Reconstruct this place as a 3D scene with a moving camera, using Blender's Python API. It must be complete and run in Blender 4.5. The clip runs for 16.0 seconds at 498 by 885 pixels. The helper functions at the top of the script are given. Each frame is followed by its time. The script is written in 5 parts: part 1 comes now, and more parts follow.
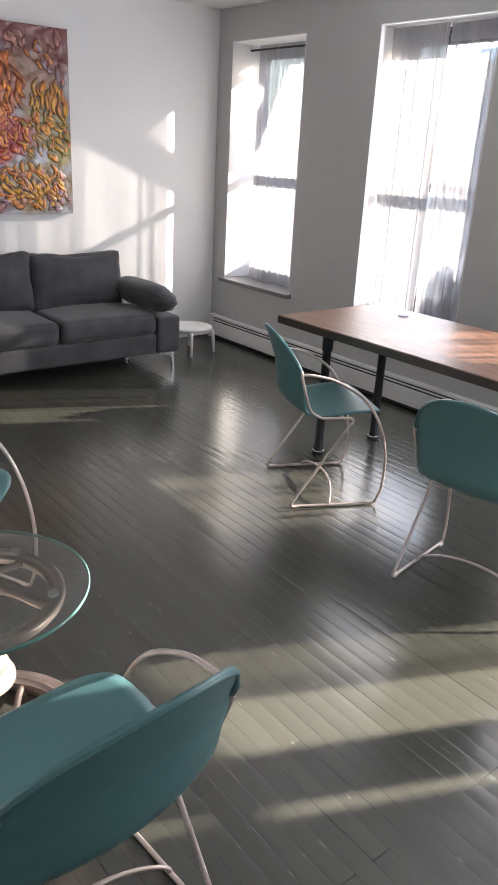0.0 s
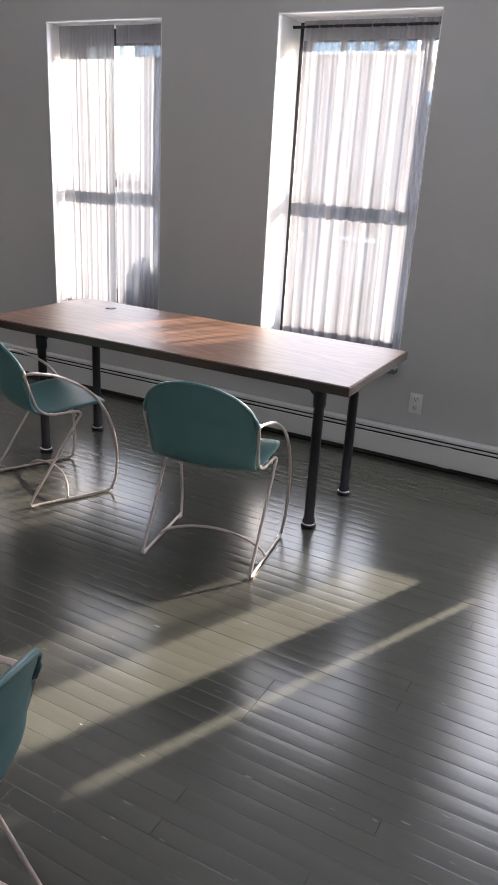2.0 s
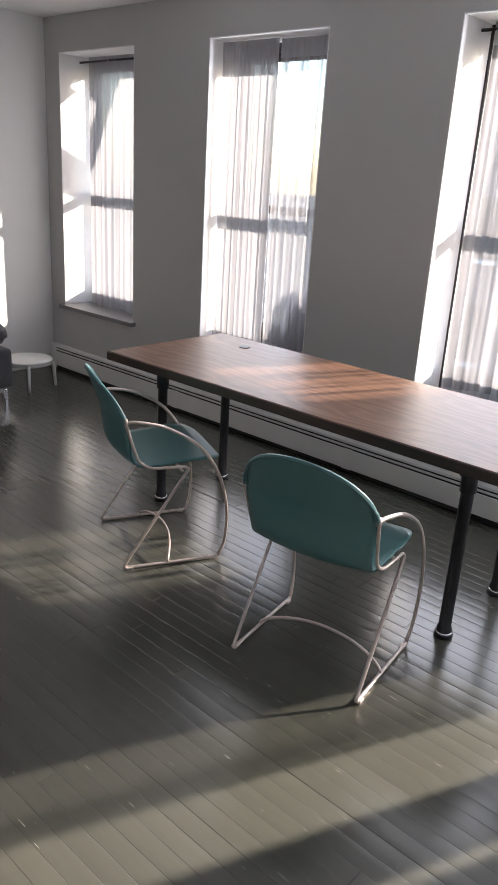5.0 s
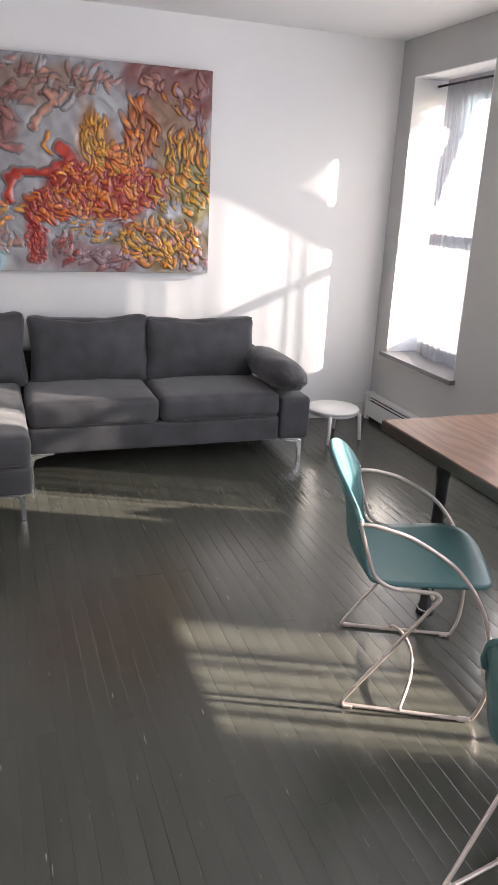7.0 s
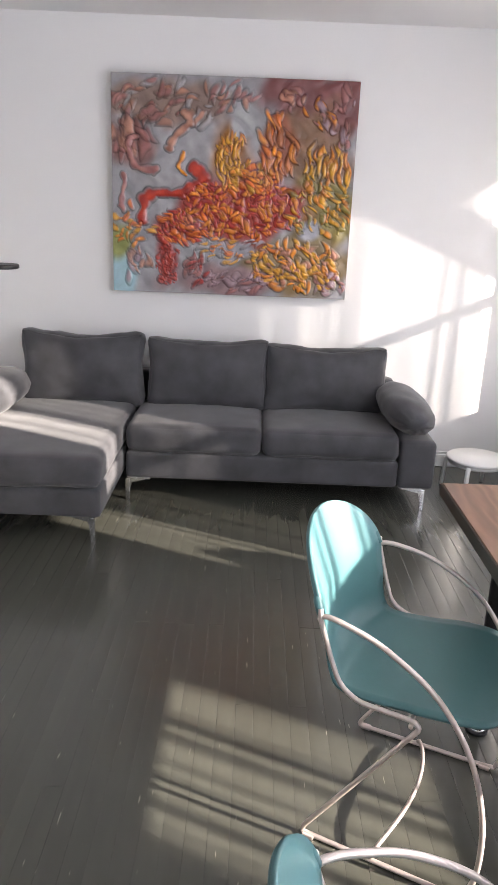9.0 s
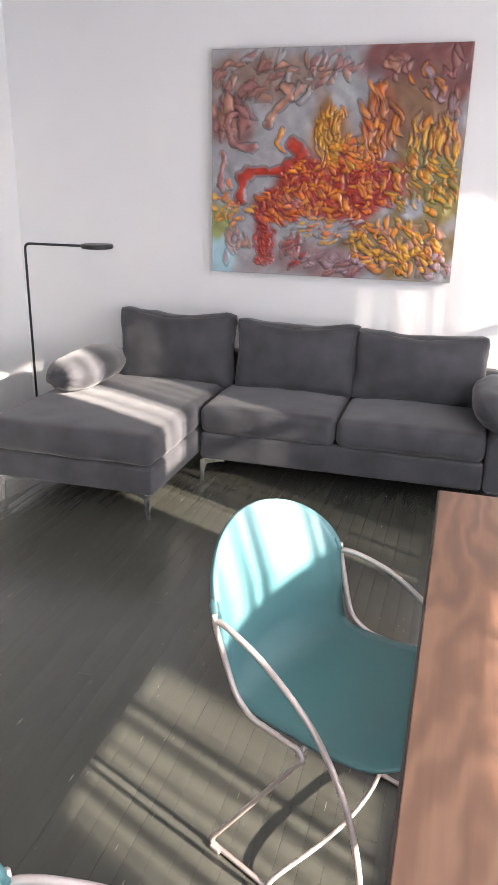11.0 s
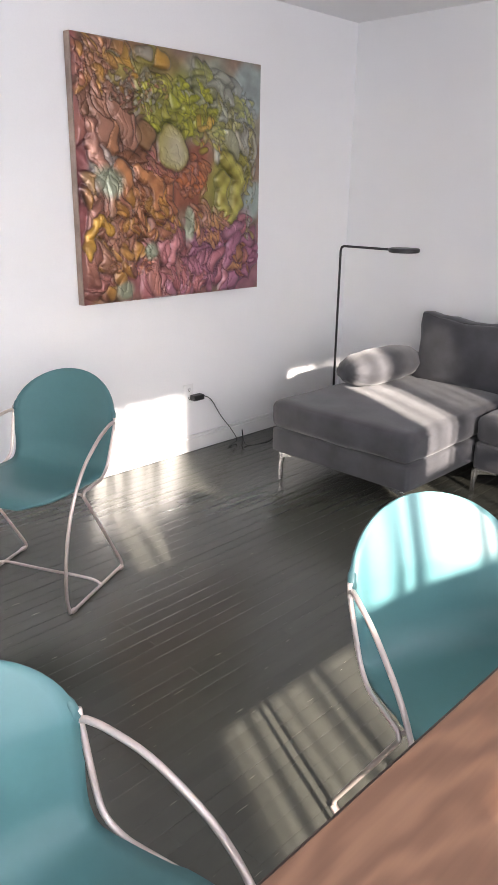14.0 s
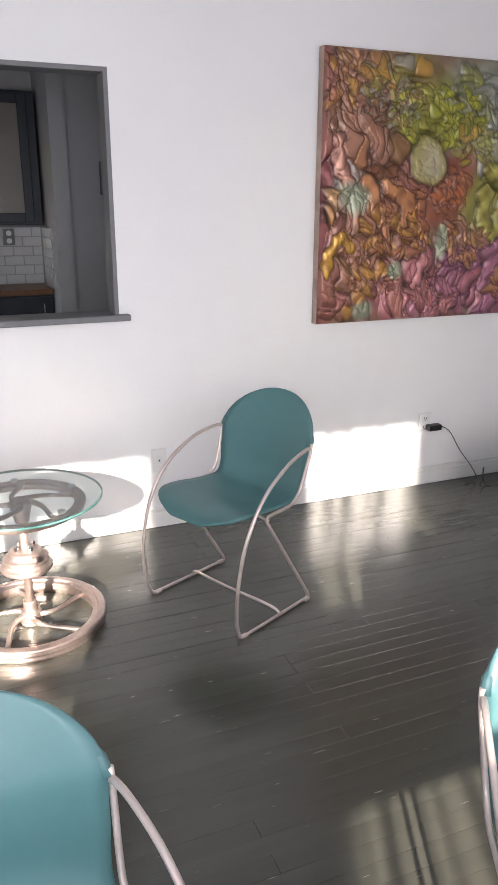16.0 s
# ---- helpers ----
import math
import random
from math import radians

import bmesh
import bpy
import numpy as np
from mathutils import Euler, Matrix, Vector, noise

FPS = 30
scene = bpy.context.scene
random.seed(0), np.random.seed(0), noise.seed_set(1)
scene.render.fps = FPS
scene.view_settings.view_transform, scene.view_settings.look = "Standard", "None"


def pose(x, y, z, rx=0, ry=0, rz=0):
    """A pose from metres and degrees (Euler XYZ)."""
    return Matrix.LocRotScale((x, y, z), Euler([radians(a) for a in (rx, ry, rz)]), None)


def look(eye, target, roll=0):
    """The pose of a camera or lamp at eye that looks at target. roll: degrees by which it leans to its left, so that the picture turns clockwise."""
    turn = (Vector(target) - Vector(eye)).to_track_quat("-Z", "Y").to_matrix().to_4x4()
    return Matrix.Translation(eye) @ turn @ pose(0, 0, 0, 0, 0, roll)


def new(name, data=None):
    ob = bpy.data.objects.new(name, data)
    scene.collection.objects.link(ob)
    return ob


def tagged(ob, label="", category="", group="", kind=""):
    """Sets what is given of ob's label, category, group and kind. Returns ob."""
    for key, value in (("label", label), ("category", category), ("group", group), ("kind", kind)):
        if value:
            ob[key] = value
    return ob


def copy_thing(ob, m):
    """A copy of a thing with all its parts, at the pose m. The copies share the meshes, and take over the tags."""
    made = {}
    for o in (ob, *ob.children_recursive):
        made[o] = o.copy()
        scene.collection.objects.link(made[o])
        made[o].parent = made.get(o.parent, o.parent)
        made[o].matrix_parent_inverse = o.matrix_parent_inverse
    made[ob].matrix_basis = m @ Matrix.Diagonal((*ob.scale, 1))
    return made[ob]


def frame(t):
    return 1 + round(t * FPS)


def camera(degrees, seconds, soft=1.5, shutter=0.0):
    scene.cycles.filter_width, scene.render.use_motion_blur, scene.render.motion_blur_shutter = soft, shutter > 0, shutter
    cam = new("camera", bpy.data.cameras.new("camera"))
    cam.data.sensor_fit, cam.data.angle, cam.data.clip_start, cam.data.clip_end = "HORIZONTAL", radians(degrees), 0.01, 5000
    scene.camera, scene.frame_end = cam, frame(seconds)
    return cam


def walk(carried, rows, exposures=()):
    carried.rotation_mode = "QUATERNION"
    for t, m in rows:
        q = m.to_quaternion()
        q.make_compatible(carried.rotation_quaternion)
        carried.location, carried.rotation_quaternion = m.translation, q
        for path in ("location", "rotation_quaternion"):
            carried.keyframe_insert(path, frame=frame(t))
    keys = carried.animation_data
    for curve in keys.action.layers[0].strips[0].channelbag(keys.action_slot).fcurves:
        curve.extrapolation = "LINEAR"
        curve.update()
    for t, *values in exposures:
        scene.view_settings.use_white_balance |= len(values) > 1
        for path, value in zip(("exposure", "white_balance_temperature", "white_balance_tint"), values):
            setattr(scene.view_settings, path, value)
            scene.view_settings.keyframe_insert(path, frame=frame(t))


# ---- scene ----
cam = camera(37.1, 16.0)
PATH = [
    (0, (-3.927, -5.497, 1.599), (-2.755, -4.052, 0.865), 3.1),
    (0.5, (-3.999, -5.453, 1.602), (-2.673, -4.146, 0.871), 3.2),
    (1, (-4.096, -5.421, 1.591), (-2.635, -4.263, 0.867), 3.4),
    (1.5, (-4.115, -5.46, 1.603), (-2.543, -4.456, 0.884), 3.5),
    (2, (-4.103, -5.523, 1.623), (-2.442, -4.664, 0.912), 3.3),
    (2.5, (-4.095, -5.565, 1.634), (-2.369, -4.838, 0.934), 3.0),
    (3, (-4.086, -5.568, 1.634), (-2.317, -4.931, 0.952), 2.5),
    (3.5, (-4.009, -5.551, 1.636), (-2.251, -4.881, 0.957), 2.7),
    (4, (-3.829, -5.53, 1.624), (-2.147, -4.686, 0.947), 3.4),
    (4.5, (-3.67, -5.482, 1.624), (-2.114, -4.424, 0.947), 3.6),
    (5, (-3.497, -5.362, 1.63), (-2.087, -4.117, 0.949), 3.5),
    (7.3, (-2.604, -4.917, 1.602), (-2.073, -3.09, 0.983), 2.5),
    (7.5, (-2.495, -4.896, 1.585), (-2.032, -3.047, 0.982), 2.3),
    (8, (-2.261, -4.909, 1.609), (-1.976, -3.023, 1.009), 2.1),
    (8.5, (-2.082, -4.826, 1.597), (-1.963, -2.92, 1.002), 2.2),
    (11, (-1.255, -4.507, 1.596), (-1.773, -2.691, 0.938), 1.1),
    (11.5, (-1.128, -4.488, 1.585), (-1.911, -2.765, 0.938), 0.4),
    (12, (-1.084, -4.531, 1.601), (-2.066, -2.911, 0.958), -0.2),
    (12.5, (-1.084, -4.629, 1.592), (-2.192, -3.088, 0.962), -0.5),
    (13, (-1.033, -4.716, 1.601), (-2.224, -3.237, 0.974), -0.1),
    (13.5, (-0.92, -4.583, 1.576), (-2.172, -3.156, 0.947), 0.5),
    (14, (-0.804, -4.43, 1.563), (-2.122, -3.07, 0.921), 0.9),
    (14.5, (-0.792, -4.264, 1.54), (-2.189, -2.991, 0.886), 1.1),
    (15, (-0.776, -4.185, 1.561), (-2.291, -3.053, 0.911), 0.5),
    (15.5, (-0.763, -4.066, 1.563), (-2.437, -3.17, 0.934), -0.7),
    (16, (-0.767, -4.021, 1.575), (-2.523, -3.288, 0.959), 0.2),
]
EXPOSURES = [(0.0, 3.0, 6480, 17), (1.0, 2.8, 6480, 17), (2.0, 2.5, 6450, 18), (3.5, 2.2, 6500, 18), (5.0, 2.3, 6500, 18),
             (7.4, 3.4, 6520, 18), (8.5, 3.4, 6520, 18), (11.0, 3.6, 6500, 19), (13.0, 3.5, 6480, 19), (16.0, 3.1, 6480, 19)]
walk(cam, [(t, look(e, a, r)) for t, e, a, r in PATH], EXPOSURES)

# ---- world, sun, exposure ----
SUN_EL, SUN_SLOPE = 21.2, 0.452
sun_dir = Vector((1.0, -SUN_SLOPE, 0)).normalized() * math.cos(radians(SUN_EL))
sun_dir.z = math.sin(radians(SUN_EL))
world = bpy.data.worlds.new("world")
scene.world = world
world.use_nodes = True
wn = world.node_tree
sky = wn.nodes.new("ShaderNodeTexSky")
sky.sky_type = "NISHITA"
sky.sun_disc = False
sky.sun_elevation = radians(SUN_EL)
sky.sun_rotation = math.atan2(sun_dir.x, sun_dir.y)
wn.links.new(sky.outputs["Color"], wn.nodes["Background"].inputs["Color"])
wn.nodes["Background"].inputs["Strength"].default_value = 0.15
sun_data = bpy.data.lights.new("sun", "SUN")
sun_data.energy, sun_data.angle, sun_data.color = 5.0, radians(0.8), (1.0, 0.92, 0.78)
sun = new("sun", sun_data)
sun.matrix_world = look(Vector((0, 0, 0)) + sun_dir * 30, (0, 0, 0))


# daylight of the open sky standing in each window opening
def sky_panel(y0, y1, z0, z1, power):
    d = bpy.data.lights.new("sky_light", "AREA")
    d.shape, d.size, d.size_y = "RECTANGLE", y1 - y0, z1 - z0
    d.energy, d.color = power, (0.90, 0.95, 1.0)
    o = new("sky_light", d)
    o.matrix_world = look((0.045, (y0 + y1) / 2, (z0 + z1) / 2), (-3, (y0 + y1) / 2, (z0 + z1) / 2))


# ---- materials ----
def mat(name, base=(0.8, 0.8, 0.8), rough=0.5, metal=0.0, grain=0.0, grain_scale=60.0, blotch=0.0, blotch_scale=3.0,
        bump=0.0, bump_scale=80.0, stretch=(1, 1, 1), random_tone=0.0, rough_var=0.0, coat=0.0, sheen=0.0):
    """Principled paint with grain and blotches at two scales, roughness variation and fine relief."""
    m = bpy.data.materials.new(name)
    m.use_nodes = True
    nt = m.node_tree
    N, L = nt.nodes, nt.links
    p = N["Principled BSDF"]
    p.inputs["Roughness"].default_value = rough
    p.inputs["Metallic"].default_value = metal
    p.inputs["Coat Weight"].default_value = coat
    p.inputs["Sheen Weight"].default_value = sheen
    p.inputs["Base Color"].default_value = (*base, 1)
    tc = N.new("ShaderNodeTexCoord")
    mp = N.new("ShaderNodeMapping")
    mp.inputs["Scale"].default_value = stretch
    if random_tone:
        own = N.new("ShaderNodeObjectInfo")
        sh = N.new("ShaderNodeVectorMath")
        sh.operation = "MULTIPLY_ADD"
        sh.inputs[1].default_value = (31.0, 57.0, 13.0)
        L.new(own.outputs["Random"], sh.inputs[0])
        L.new(tc.outputs["Object"], sh.inputs[2])
        L.new(sh.outputs[0], mp.inputs["Vector"])
    else:
        L.new(tc.outputs["Object"], mp.inputs["Vector"])
    co = mp.outputs["Vector"]
    tone = None

    def noise_node(scale, detail=3.0):
        n = N.new("ShaderNodeTexNoise")
        n.inputs["Scale"].default_value = scale
        n.inputs["Detail"].default_value = detail
        L.new(co, n.inputs["Vector"])
        return n.outputs["Fac"]

    def ramp(src, amount):
        r = N.new("ShaderNodeMapRange")
        r.inputs["From Min"].default_value, r.inputs["From Max"].default_value = 0.25, 0.75
        r.inputs["To Min"].default_value, r.inputs["To Max"].default_value = 1 - amount, 1 + amount
        L.new(src, r.inputs["Value"])
        return r.outputs["Result"]

    def times(a, b):
        if a is None:
            return b
        x = N.new("ShaderNodeMath")
        x.operation = "MULTIPLY"
        L.new(a, x.inputs[0])
        L.new(b, x.inputs[1])
        return x.outputs[0]

    if grain:
        tone = times(tone, ramp(noise_node(grain_scale), grain))
    if blotch:
        tone = times(tone, ramp(noise_node(blotch_scale, 5.0), blotch))
    if random_tone:
        oi = N.new("ShaderNodeObjectInfo")
        r = N.new("ShaderNodeMapRange")
        r.inputs["To Min"].default_value, r.inputs["To Max"].default_value = 1 - random_tone, 1 + random_tone
        L.new(oi.outputs["Random"], r.inputs["Value"])
        tone = times(tone, r.outputs["Result"])
    if tone is not None:
        mx = N.new("ShaderNodeVectorMath")
        mx.operation = "SCALE"
        mx.inputs[0].default_value = base
        L.new(tone, mx.inputs["Scale"])
        L.new(mx.outputs["Vector"], p.inputs["Base Color"])
    if rough_var:
        r = N.new("ShaderNodeMapRange")
        r.inputs["From Min"].default_value, r.inputs["From Max"].default_value = 0.3, 0.7
        r.inputs["To Min"].default_value, r.inputs["To Max"].default_value = rough - rough_var, rough + rough_var
        L.new(noise_node(blotch_scale * 2.3, 5.0), r.inputs["Value"])
        L.new(r.outputs["Result"], p.inputs["Roughness"])
    if bump:
        b = N.new("ShaderNodeBump")
        b.inputs["Strength"].default_value = bump
        b.inputs["Distance"].default_value = 0.003
        L.new(noise_node(bump_scale, 4.0), b.inputs["Height"])
        L.new(b.outputs["Normal"], p.inputs["Normal"])
    return m


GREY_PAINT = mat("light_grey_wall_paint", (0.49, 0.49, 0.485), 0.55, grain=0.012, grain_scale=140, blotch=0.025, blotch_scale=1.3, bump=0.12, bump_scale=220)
WALL = mat("wall_paint", (0.84, 0.84, 0.84), 0.55, grain=0.012, grain_scale=140, blotch=0.02, blotch_scale=1.3, bump=0.12, bump_scale=220)
CEIL = mat("ceiling_paint", (0.82, 0.82, 0.82), 0.7, blotch=0.015, blotch_scale=1.1, bump=0.08, bump_scale=160)
TRIM = mat("trim_paint", (0.74, 0.74, 0.73), 0.4, blotch=0.03, blotch_scale=6, bump=0.06, bump_scale=120)
SILL = mat("sill_paint", (0.17, 0.17, 0.175), 0.45, grain=0.06, blotch=0.06, blotch_scale=5, bump=0.1)
HEATER = mat("heater_enamel", (0.74, 0.74, 0.73), 0.35, blotch=0.04, blotch_scale=4, bump=0.04)
DARK_FILL = mat("dark_fill", (0.02, 0.02, 0.02), 0.6, blotch=0.2)
GREYWALL = mat("kitchen_grey_paint", (0.46, 0.46, 0.465), 0.6, blotch=0.03, blotch_scale=2, bump=0.1, bump_scale=180)
SASH = mat("sash_dark_paint", (0.035, 0.035, 0.038), 0.45, grain=0.1, blotch=0.1, blotch_scale=6, bump=0.1)
PLANK = mat("floor_paint", (0.066, 0.067, 0.055), 0.22, grain=0.06, grain_scale=26, blotch=0.05, blotch_scale=2.2, bump=0.15, bump_scale=24,
            stretch=(1.0, 0.13, 1.0), random_tone=0.045)
PLANK.node_tree.nodes["Principled BSDF"].inputs["Specular IOR Level"].default_value = 0.75


def scuffed(m, pale, scale, threshold):
    """Sparse thin pale scratches and chips over a painted surface."""
    N, L = m.node_tree.nodes, m.node_tree.links
    p = N["Principled BSDF"]
    src = p.inputs["Base Color"].links[0].from_socket
    tc, mp, n, r, mx = (N.new("ShaderNodeTexCoord"), N.new("ShaderNodeMapping"), N.new("ShaderNodeTexNoise"), N.new("ShaderNodeMapRange"), N.new("ShaderNodeMix"))
    own, sh = N.new("ShaderNodeObjectInfo"), N.new("ShaderNodeVectorMath")
    sh.operation = "MULTIPLY_ADD"
    sh.inputs[1].default_value = (17.0, 41.0, 5.0)
    L.new(own.outputs["Random"], sh.inputs[0])
    L.new(tc.outputs["Object"], sh.inputs[2])
    L.new(sh.outputs[0], mp.inputs["Vector"])
    mp.inputs["Scale"].default_value = scale
    mp.inputs["Rotation"].default_value = (0, 0, radians(5))
    n.inputs["Scale"].default_value, n.inputs["Detail"].default_value = 1.0, 2.0
    L.new(mp.outputs["Vector"], n.inputs["Vector"])
    r.inputs["From Min"].default_value, r.inputs["From Max"].default_value = threshold, threshold + 0.03
    L.new(n.outputs["Fac"], r.inputs["Value"])
    mx.data_type = "RGBA"
    L.new(r.outputs["Result"], mx.inputs[0])
    L.new(src, mx.inputs[6])
    mx.inputs[7].default_value = (*pale, 1)
    L.new(mx.outputs[2], p.inputs["Base Color"])


scuffed(PLANK, (0.26, 0.25, 0.20), (120, 11, 1), 0.735)
GROUT = mat("floor_gap", (0.040, 0.040, 0.034), 0.5, blotch=0.1)
TEAL = mat("teal_plastic", (0.074, 0.182, 0.190), 0.38, grain=0.02, blotch=0.025, blotch_scale=4, bump=0.05, bump_scale=420)
TEAL_RIM = mat("teal_rim", (0.060, 0.150, 0.158), 0.42, blotch=0.03, bump=0.05, bump_scale=420)
ROD = mat("satin_metal", (0.64, 0.55, 0.51), 0.36, metal=0.6, grain=0.05, grain_scale=120, blotch=0.05, blotch_scale=12, rough_var=0.06)
CHROME = mat("chrome", (0.80, 0.80, 0.81), 0.22, metal=1.0, blotch=0.05, blotch_scale=20, rough_var=0.04)
IRON = mat("black_pipe", (0.028, 0.028, 0.032), 0.38, metal=0.5, grain=0.15, blotch=0.15, blotch_scale=9, bump=0.08, rough_var=0.1)
CAST = mat("cast_aluminium", (0.46, 0.37, 0.33), 0.42, metal=0.9, grain=0.1, grain_scale=90, blotch=0.12, blotch_scale=9, bump=0.12, rough_var=0.1)
# the strong blotches put the velvet's mottled sheen into its colour
VELVET = mat("grey_velvet", (0.053, 0.053, 0.059), 0.75, grain=0.1, grain_scale=240, blotch=0.36, blotch_scale=7, bump=0.12, bump_scale=420, sheen=0.25)
BLACK = mat("black_satin", (0.02, 0.02, 0.021), 0.42, blotch=0.1, blotch_scale=10)
WHITE = mat("white_lacquer", (0.80, 0.80, 0.79), 0.35, blotch=0.03, blotch_scale=5, bump=0.03)
COUNTER = mat("pale_counter", (0.66, 0.70, 0.66), 0.32, grain=0.03, blotch=0.04, blotch_scale=4)
PLATE = mat("plate_plastic", (0.76, 0.76, 0.75), 0.35, blotch=0.02)
NAVY = mat("navy_cabinet_paint", (0.022, 0.027, 0.036), 0.45, blotch=0.08, blotch_scale=3, bump=0.05)
TILE = mat("glazed_tile", (0.60, 0.60, 0.60), 0.18, random_tone=0.06, blotch=0.04, blotch_scale=9, bump=0.06, bump_scale=14)
MORTAR = mat("tile_grout", (0.30, 0.30, 0.30), 0.85, grain=0.1)
BUTCHER = mat("butcher_block", (0.20, 0.085, 0.032), 0.4, grain=0.25, grain_scale=30, stretch=(6, 1, 6), blotch=0.2)
CANVAS = mat("canvas_edge", (0.36, 0.27, 0.22), 0.7, grain=0.1, blotch=0.3, blotch_scale=9)
BRICK_FAR = mat("far_brick", (0.30, 0.24, 0.22), 0.85, grain=0.2, grain_scale=6, blotch=0.15, blotch_scale=0.7)
ASPHALT = mat("asphalt", (0.05, 0.05, 0.052), 0.85, grain=0.2, blotch=0.15, blotch_scale=0.4)


def glass(name, tint=(1, 1, 1), rough=0.0, ior=1.45):
    """Thin clear glass: straight through, with a mirror gloss that grows towards grazing."""
    m = bpy.data.materials.new(name)
    m.use_nodes = True
    N, L = m.node_tree.nodes, m.node_tree.links
    N.remove(N["Principled BSDF"])
    tr, gl, mx, fr = N.new("ShaderNodeBsdfTransparent"), N.new("ShaderNodeBsdfGlossy"), N.new("ShaderNodeMixShader"), N.new("ShaderNodeFresnel")
    tr.inputs["Color"].default_value = (*tint, 1)
    gl.inputs["Roughness"].default_value = rough
    fr.inputs["IOR"].default_value = ior
    L.new(fr.outputs[0], mx.inputs[0])
    L.new(tr.outputs[0], mx.inputs[1])
    L.new(gl.outputs[0], mx.inputs[2])
    L.new(mx.outputs[0], N["Material Output"].inputs["Surface"])
    return m


PANE = glass("window_glass", (0.97, 0.98, 0.98))
CLEAR = bpy.data.materials.new("clear_glass_body")
CLEAR.use_nodes = True
_n = CLEAR.node_tree
_n.nodes.remove(_n.nodes["Principled BSDF"])
_t = _n.nodes.new("ShaderNodeBsdfTransparent")
_t.inputs["Color"].default_value = (0.95, 0.98, 0.97, 1)
_n.links.new(_t.outputs[0], _n.nodes["Material Output"].inputs["Surface"])
TABLE_GLASS = glass("table_glass", (0.90, 0.96, 0.95), 0.0, 2.2)
GLASS_EDGE = mat("glass_edge", (0.09, 0.22, 0.20), 0.12, blotch=0.3, blotch_scale=14)
FROST = mat("cabinet_glass", (0.22, 0.20, 0.17), 0.25, blotch=0.15, blotch_scale=3)


def sheer(name, tint, open_low, open_high, fold=14.0, soft=0.2, fine=3.0):
    """Thin woven curtain: some light passes straight through, some is scattered."""
    m = bpy.data.materials.new(name)
    m.use_nodes = True
    N, L = m.node_tree.nodes, m.node_tree.links
    N.remove(N["Principled BSDF"])
    out = N["Material Output"]
    tr, tl, df = N.new("ShaderNodeBsdfTransparent"), N.new("ShaderNodeBsdfTranslucent"), N.new("ShaderNodeBsdfDiffuse")
    tl.inputs["Color"].default_value = (*tint, 1)
    df.inputs["Color"].default_value = (*tint, 1)
    a, b = N.new("ShaderNodeMixShader"), N.new("ShaderNodeMixShader")
    a.inputs[0].default_value = 0.73
    L.new(tl.outputs[0], a.inputs[1])
    L.new(df.outputs[0], a.inputs[2])
    tc, mp, n, r = (N.new("ShaderNodeTexCoord"), N.new("ShaderNodeMapping"), N.new("ShaderNodeTexNoise"), N.new("ShaderNodeMapRange"))
    mp.inputs["Scale"].default_value = (1, fold, 0.3)
    n.inputs["Scale"].default_value, n.inputs["Detail"].default_value = 1.0, fine
    r.inputs["From Min"].default_value, r.inputs["From Max"].default_value = 0.5 - soft, 0.5 + soft
    r.inputs["To Min"].default_value, r.inputs["To Max"].default_value = 1 - open_low, 1 - open_high
    L.new(tc.outputs["Object"], mp.inputs["Vector"])
    L.new(mp.outputs["Vector"], n.inputs["Vector"])
    L.new(n.outputs["Fac"], r.inputs["Value"])
    L.new(r.outputs["Result"], b.inputs[0])
    L.new(tr.outputs[0], b.inputs[1])
    L.new(a.outputs[0], b.inputs[2])
    L.new(b.outputs[0], out.inputs["Surface"])
    return m


SHEER = sheer("sheer_cotton", (0.48, 0.48, 0.505), 0.01, 0.54, 15.0, 0.085, 2.5)
SHEER_SOFT = sheer("sheer_cotton_dense", (0.48, 0.48, 0.505), 0.0, 0.12, 34.0, 0.16, 4.0)
SHEER_THIN = sheer("sheer_cotton_thin", (0.48, 0.48, 0.505), 0.08, 0.50, 30.0, 0.15, 3.5)
SHEER_GATHERED = sheer("sheer_cotton_gathered", (0.48, 0.48, 0.505), 0.0, 0.10, 22.0, 0.12, 3.0)
SHEER_HEM = sheer("sheer_hem", (0.48, 0.48, 0.505), 0.03, 0.12)


